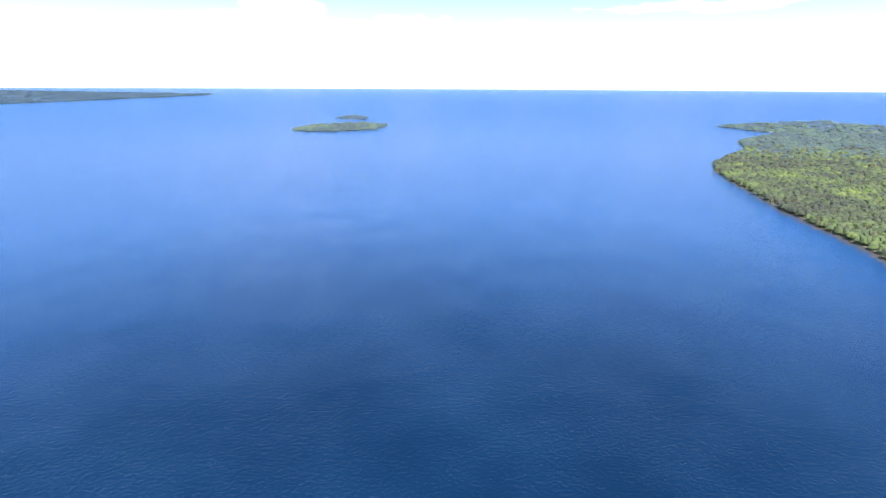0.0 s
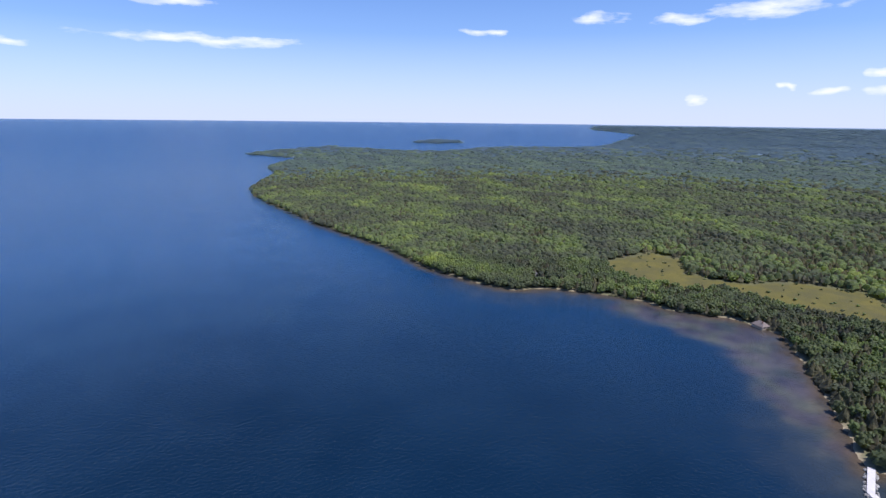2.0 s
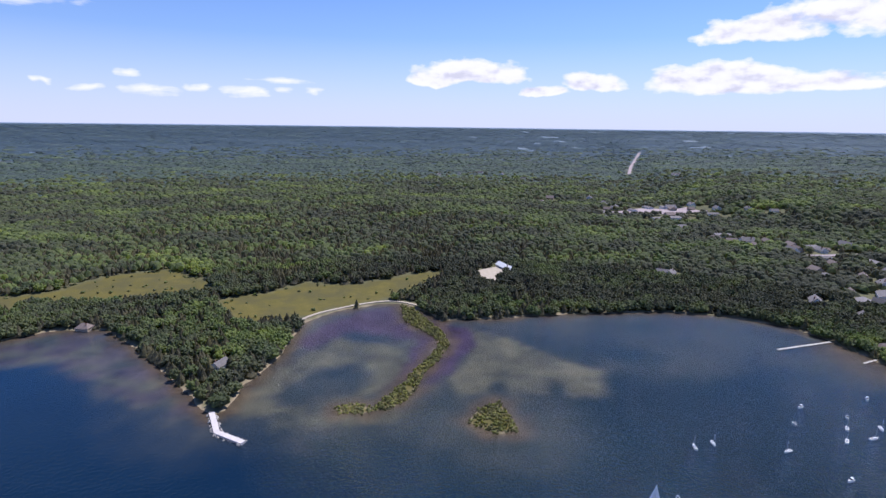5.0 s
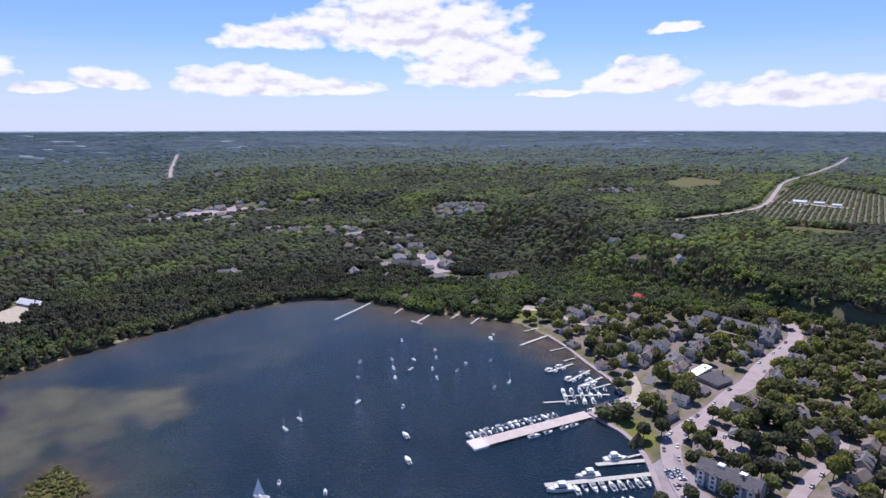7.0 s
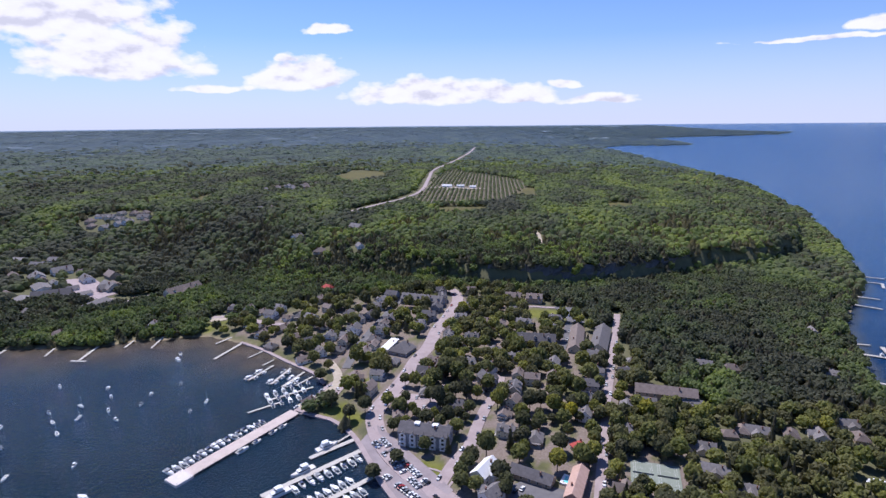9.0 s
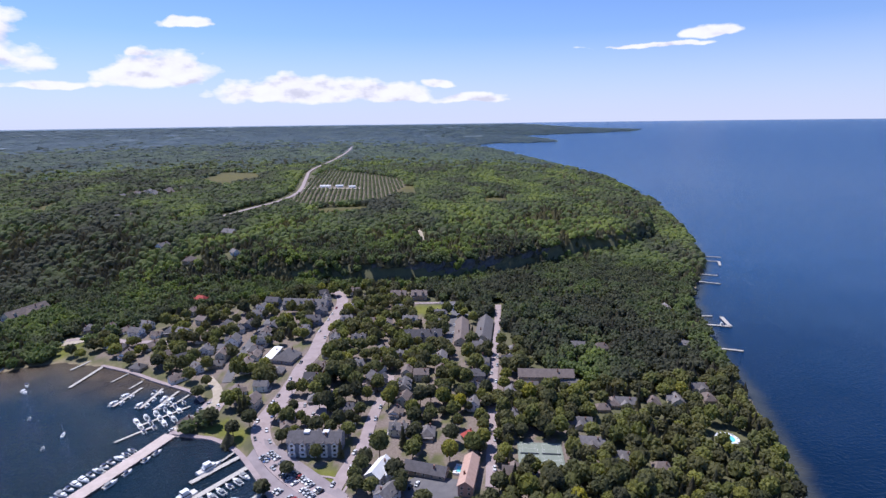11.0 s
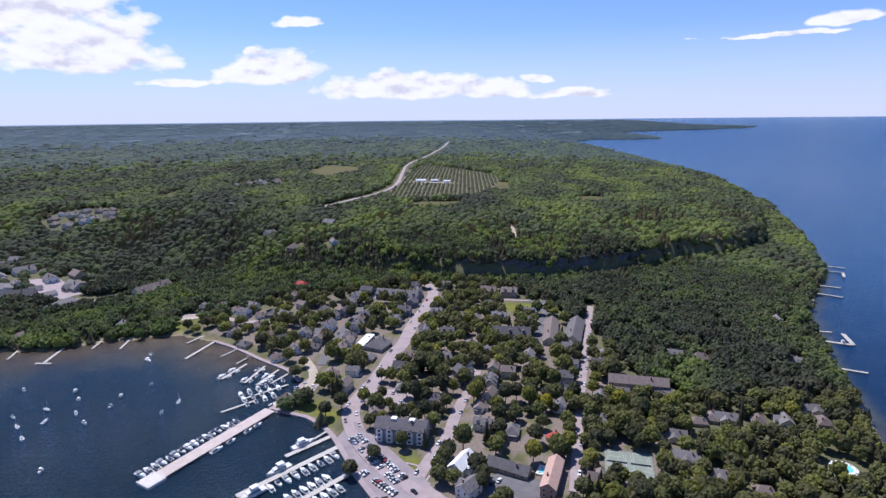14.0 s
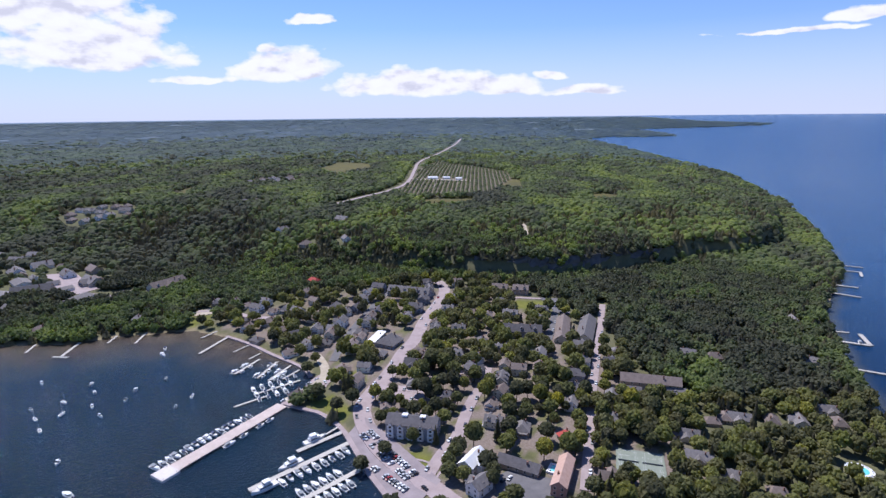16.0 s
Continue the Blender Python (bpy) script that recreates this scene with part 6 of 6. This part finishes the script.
for ox in (-6.4, 6.4):
    for x in (-5.0, -3.8, 3.8, 5.0):
        box(lines, ox + x - 0.03, -10.5, 0.3, ox + x + 0.03, 10.5, 0.31)
    for y in (-10.5, -5.6, 5.6, 10.5):
        box(lines, ox - 5.0, y - 0.03, 0.3, ox + 5.0, y + 0.03, 0.312)
part("painted_line", lines, PAINT_WHITE, court)
for ox in (-6.4, 6.4):
    part("net", box(bmesh.new(), ox - 5.4, -0.05, 0.3, ox + 5.4, 0.05, 1.2), TEAL, court)
for k in range(9):
    for y in (-12, 12):
        part("fence_post", rod(bmesh.new(), (-13 + k * 3.25, y, 0.2), (-13 + k * 3.25, y, 3.2), 0.05, sides=6), PILE, court)
for y in (-12, 12):
    part("fence_rail", rod(bmesh.new(), (-13, y, 3.2), (13, y, 3.2), 0.05, sides=6), PILE, court)
court.matrix_basis = pose(cx, cy, ground_at(cx, cy) + 0.5, 0, 0, ct)


def pool(x, y, turn, w, l, label, round_=False):
    ob = empty("swimming_pool", label, "pool")
    deck = bmesh.new()
    bmesh.ops.create_cone(deck, cap_ends=True, segments=32 if round_ else 4, radius1=1, radius2=1, depth=1.6, matrix=Matrix.Diagonal((w * 0.95, l * 0.95, 1, 1)) @ (Matrix.Identity(4) if round_ else pose(0, 0, 0, 0, 0, 45)))
    part("deck", deck, GELCOAT, ob)
    wtr_ = bmesh.new()
    bmesh.ops.create_cone(wtr_, cap_ends=True, segments=32 if round_ else 4, radius1=1, radius2=1, depth=0.1, matrix=pose(0, 0, 0.82) @ Matrix.Diagonal((w * 0.6, l * 0.6, 1, 1)) @ (Matrix.Identity(4) if round_ else pose(0, 0, 0, 0, 0, 45)))
    part("pool_water", wtr_, POOL_WATER, ob, "clear turquoise pool water")
    for k in range(8):
        a = 6.283 * k / 8
        c = box(bmesh.new(), -0.35, -0.9, 0.95, 0.35, 0.9, 1.1, 0.04)
        box(c, -0.35, 0.5, 1.1, 0.35, 0.62, 1.6)
        lg = part("lounger", c, GELCOAT, ob)
        lg.location, lg.rotation_euler.z = (w * 0.8 * math.cos(a) * (1 if round_ else 0.75), l * 0.8 * math.sin(a) * (1 if round_ else 0.75), 0), a
    ob.matrix_basis = pose(x, y, ground_at(x, y) + 0.2, 0, 0, turn)


pool(60, 270, -28, 6.0, 6.5, "small turquoise motel pool with a pale deck")
pool(227, 269, 20, 7.0, 7.5, "turquoise pool with a round white deck in the woods", True)

# ---- the rock face of the bluff, coloured dark as its shaded woods ----
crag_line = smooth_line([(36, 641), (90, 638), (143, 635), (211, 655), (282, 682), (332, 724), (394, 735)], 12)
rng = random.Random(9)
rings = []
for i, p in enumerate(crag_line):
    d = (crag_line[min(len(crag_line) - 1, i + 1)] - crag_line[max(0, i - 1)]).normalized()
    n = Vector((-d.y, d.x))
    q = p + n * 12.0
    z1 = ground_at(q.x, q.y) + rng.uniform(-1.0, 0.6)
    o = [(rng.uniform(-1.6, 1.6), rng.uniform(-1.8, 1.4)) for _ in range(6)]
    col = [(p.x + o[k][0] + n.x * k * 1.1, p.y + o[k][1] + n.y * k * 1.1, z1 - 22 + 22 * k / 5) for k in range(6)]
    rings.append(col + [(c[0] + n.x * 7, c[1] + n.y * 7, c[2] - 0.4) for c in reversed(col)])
tagged(part("cliff", solid(bmesh.new(), rings), CLIFF_SHADE), "cliff below the woods, its rock coloured dark as shaded trees", "cliff", kind="structure")

# ---- single trees of the village and the woods close by ----
def crown_mesh(kind, seed):
    """A crown of many leaf clumps with gaps, or ragged tiers of a conifer."""
    r = np.random.RandomState(seed)
    V, F, T, n = [], [], [], 0
    if kind == "leaf":
        v, f = clumped(64, seed)
        lean = r.rand(3) * 0.5
        V.append(v * (8.8 + lean[0], 8.8 + lean[1], 9.4) + (0, 0, 1.9 + lean[2]))
        F.append(f)
        T.append(np.concatenate([np.full(12, 0.4), np.repeat(r.rand(64), 6)]))
    else:
        for k in range(9):
            z0, w = 1.6 + 1.3 * k, 2.6 * (1 - k / 9.6)
            s = 9
            a = np.arange(s) * 6.283 / s + r.rand()
            rr = w * (0.6 + 0.6 * r.rand(s))
            v = np.concatenate([np.stack([rr * np.cos(a), rr * np.sin(a), z0 + 0.6 * (r.rand(s) - 0.6)], -1), [[0.15 * (r.rand() - 0.5), 0, z0 + 2.5]], [[0, 0, z0 + 0.5]]])
            V.append(v)
            F.append(np.array([[i, (i + 1) % s, s] for i in range(s)] + [[(i + 1) % s, i, s + 1] for i in range(s)]) + n)
            T.append(np.full(s + 2, r.rand()))
            n += s + 2
    V, F, T = np.concatenate(V), np.concatenate(F), np.concatenate(T)
    me = bpy.data.meshes.new("crown")
    me.from_pydata(V.tolist(), [], F.tolist())
    me.update()
    return me, T


def trunk_mesh(seed, tall):
    r = random.Random(seed)
    bm = bmesh.new()
    rod(bm, (0, 0, -1.2), (0, 0, tall * 0.55), 0.34, 0.2, 8)
    rod(bm, (0, 0, tall * 0.55), (0.2, 0.1, tall * 0.9), 0.2, 0.05, 6)
    for k in range(6):
        a = r.random() * 6.283
        z = tall * r.uniform(0.35, 0.7)
        rod(bm, (0, 0, z), (2.3 * math.cos(a), 2.3 * math.sin(a), z + 1.9), 0.12, 0.03, 5)
    me = bpy.data.meshes.new("trunk")
    bm.to_mesh(me)
    bm.free()
    me.materials.append(BARK)
    return me


def leaf_tone(name, stops):
    """Leaves of a single tree: its own tone, its clumps a little apart."""
    m, t, p = material(name)
    o = t.nodes.new("ShaderNodeObjectInfo")
    tone = ramp(t, o.outputs["Random"], stops)
    small = noise_node(t, 0.7, 4.0)
    col = mix(t, 1.0, tone, ramp(t, small.outputs["Fac"], [(0.3, (0.55, 0.6, 0.55)), (0.7, (1.4, 1.35, 1.2))]), "MULTIPLY")
    col = mix(t, 1.0, col, ramp(t, attr(t, "tint"), [(0.0, (0.75, 0.78, 0.75)), (1.0, (1.25, 1.22, 1.1))]), "MULTIPLY")
    t.links.new(col, p.inputs["Base Color"])
    p.inputs["Roughness"].default_value, p.inputs["Specular IOR Level"].default_value = 0.7, 0.25
    bump(t, p, small.outputs["Fac"], 0.5, 0.3)
    leafy(t, p, col)
    return m


LEAF_ONE = leaf_tone("tree_leaves", [(0.0, (0.100, 0.100, 0.070)), (0.45, (0.134, 0.138, 0.076)), (0.85, (0.200, 0.208, 0.080)), (0.96, (0.24, 0.235, 0.07)), (1.0, (0.36, 0.33, 0.05))])
NEEDLE_ONE = leaf_tone("tree_needles", [(0.0, (0.090, 0.088, 0.064)), (1.0, (0.145, 0.135, 0.078))])
TREE_SHAPES = []
for k in range(7):
    cm, tint = crown_mesh("leaf" if k < 5 else "fir", 300 + k)
    cm.materials.append(LEAF_ONE if k < 5 else NEEDLE_ONE)
    at = cm.attributes.new("tint", "FLOAT", "POINT")
    at.data.foreach_set("value", tint.astype(np.float32))
    TREE_SHAPES.append((trunk_mesh(k, 11.0), cm))


def tree(x, y, z, kind, size, turn, tall, group):
    ob = empty("tree", "leafy green broadleaf tree with a round uneven crown" if kind < 5 else "dark green conifer with ragged tiers", "tree", group)
    ob.matrix_basis = pose(x, y, z, 0, 0, turn) @ Matrix.Diagonal((size, size, tall, 1))
    for nm, me in (("trunk", TREE_SHAPES[kind][0]), ("crown", TREE_SHAPES[kind][1])):
        new(nm, me).parent = ob
    return ob


def plant(region, gap, seed, group, margin, fir, keep, size, single):
    """Trees over a region: the first of them single, those past that joined as stuff."""
    r = np.random.RandomState(seed)
    xs, ys = [p[0] for p in region], [p[1] for p in region]
    gx, gy = np.meshgrid(np.arange(min(xs), max(xs), gap), np.arange(min(ys), max(ys), gap))
    x = (gx + (r.rand(*gx.shape) - 0.5) * gap * 0.85).ravel()
    y = (gy + (r.rand(*gx.shape) - 0.5) * gap * 0.85).ravel()
    s = shore(x, y)
    ok = (inner(region, x, y) > 0) & (s > (9.0 if region is VILLAGE else 3.5)) & clear_of_plan(x, y, margin) & (r.rand(len(x)) < keep * np.where((np.hypot(x + 125, y - 490) < 92) | (x < -45), 0.58, 1.0))
    x, y, s = x[ok], y[ok], s[ok]
    order = np.argsort(y)
    x, y, s = x[order], y[order], s[order]
    z = height(x, y, s)
    n = len(x)
    kind = np.where(r.rand(n) < fir, r.randint(5, 7, n), r.randint(0, 5, n))
    q = size[0] + (size[1] - size[0]) * r.rand(n)
    tall = q * (0.85 + 0.35 * r.rand(n))
    for i in range(min(n, single)):
        tree(float(x[i]), float(y[i]), float(z[i]), int(kind[i]), float(q[i]), float(r.rand() * 360), float(tall[i]), group)
    rest = np.arange(n) >= single
    for fir_, mat in ((False, LEAF_TOWN), (True, NEEDLE)):
        m = rest & ((kind >= 5) == fir_)
        k = int(m.sum())
        if k:
            shapes = [clumped(26, 700 + j) for j in range(6)] if not fir_ else [spire(7, 8, 720 + j) for j in range(4)]
            ob = scatter("village_trees" if region is VILLAGE else "near_trees", shapes, r.randint(0, len(shapes), k), x[m], y[m], z[m] + 0.4, q[m] * (10.5 if not fir_ else 5.5), tall[m] * 11.0, np.clip(0.10 + 0.60 * r.rand(k) + 0.25 * (r.rand(k) > 0.85), 0, 1), mat, seed + 5)
            tagged(ob, "leafy green trees between houses" if not fir_ else "dark green conifers between houses", "trees", kind="stuff")


plant(VILLAGE, 9.0, 401, "trees of the village", -0.2, 0.05, 0.76, (0.66, 1.25), 190)
plant(NEAR_WOOD, 7.0, 402, "trees of the near woods", -1.0, 0.26, 1.0, (0.66, 1.05), 140)

# shade trees along the quay, round the lodge and between the streets
QUAY_TREES = [(-107, 397), (-89, 354), (-73, 337), (-69, 370), (-78, 384), (-42, 322), (-36, 288), (-40, 385), (-49, 352), (-10, 396), (-17, 383), (-7, 417), (-36, 483), (-81, 516),
              (-48, 275), (1, 273), (0, 335), (-6, 351), (-20, 359), (-138, 443), (-150, 454), (-217, 507), (-122, 552),
              (22, 379), (9, 262), (-55, 513), (-2, 364), (-64, 346), (-1, 391), (6, 381), (2, 403), (9, 395), (-13, 405)]
r_quay = random.Random(77)
for x, y in QUAY_TREES:
    big = r_quay.uniform(0.85, 1.15) + (0.35 if (x, y) in ((-10, 396), (-17, 383), (-7, 417), (-1, 391), (6, 381), (2, 403)) else 0.0)
    tree(x, y, ground_at(x, y), r_quay.randrange(5), big, r_quay.uniform(0, 360), big * r_quay.uniform(0.8, 1.05), "shade trees by the quay")

# low brush on the spit and the small isle
def brush(name, poly, gap, seed, lo, hi):
    r = np.random.RandomState(seed)
    xs, ys = [p[0] for p in poly], [p[1] for p in poly]
    gx, gy = np.meshgrid(np.arange(min(xs), max(xs), gap), np.arange(min(ys), max(ys), gap))
    x = (gx + (r.rand(*gx.shape) - 0.5) * gap).ravel()
    y = (gy + (r.rand(*gx.shape) - 0.5) * gap).ravel()
    ok = (inner(poly, x, y) > -0.6) & (waves(x, y, 30.0, seed) > -0.9)
    x, y = x[ok], y[ok]
    n = len(x)
    ob = scatter(name, [clumped(3, seed + k) for k in range(4)], r.randint(0, 4, n), x, y, height(x, y) - 0.5, 1.9 + 1.9 * r.rand(n), lo + (hi - lo) * r.rand(n), 0.1 + 0.7 * r.rand(n), LEAF_TOWN, seed)
    tagged(ob, "low yellow-green brush on a narrow spit", "brush", kind="stuff")


brush("spit_brush", SPIT, 2.3, 501, 1.2, 3.2)
brush("spit_end_brush", SPIT_END, 2.6, 502, 1.0, 2.2)
brush("isle_brush", BRUSH_ISLE, 2.4, 503, 1.2, 3.0)

# shrubs scattered over the wet meadows
r = np.random.RandomState(88)
for number, p in enumerate(MEADOWS):
    xs, ys = [q[0] for q in p], [q[1] for q in p]
    n = int((max(xs) - min(xs)) * (max(ys) - min(ys)) / 130)
    mx, my = r.uniform(min(xs), max(xs), n), r.uniform(min(ys), max(ys), n)
    ok = (inner(p, mx, my) > 1) & (waves(mx, my, 34.0, 89) + 0.5 * steps(14, 2, inner(p, mx, my)) > 0.34) & clear_of_plan(mx, my)
    mx, my = mx[ok], my[ok]
    if len(mx):
        ob = scatter("meadow_shrubs", [clumped(3, 540 + k) for k in range(4)], r.randint(0, 4, len(mx)), mx, my, height(mx, my) - 0.4, 2.0 + 3.2 * r.rand(len(mx)), 1.2 + 2.6 * r.rand(len(mx)), 0.1 + 0.6 * r.rand(len(mx)), LEAF, 90 + number, True)
        tagged(ob, "low green shrubs dotted over a wet meadow", "shrubs", kind="stuff")

# the orchard: rows of small trees
r = np.random.RandomState(61)
rows_x, rows_y = np.meshgrid(np.arange(-110, 180, 9.0), np.arange(1010, 1720, 6.0))
ox = (rows_x + 0.06 * (rows_y - 1200)).ravel() + r.uniform(-1.0, 1.0, rows_x.size)
oy = rows_y.ravel() + r.uniform(-0.8, 0.8, rows_x.size)
ok = (inner(ORCHARD, ox, oy) > 3) & (np.hypot((ox - 5) / 2.2, oy - 1250) > 24) & (along(HIGHWAY_TOP, ox, oy) > 10)
ox, oy = ox[ok], oy[ok]
ob = scatter("orchard", [domed(6, 520 + k) for k in range(4)], r.randint(0, 4, len(ox)), ox, oy, height(ox, oy) - 0.6, 5.0 + 2.4 * r.rand(len(ox)), 3.4 + 1.4 * r.rand(len(ox)), 0.15 + 0.4 * r.rand(len(ox)), LEAF, 62)
tagged(ob, "orchard of small round trees in long rows", "orchard", kind="stuff")
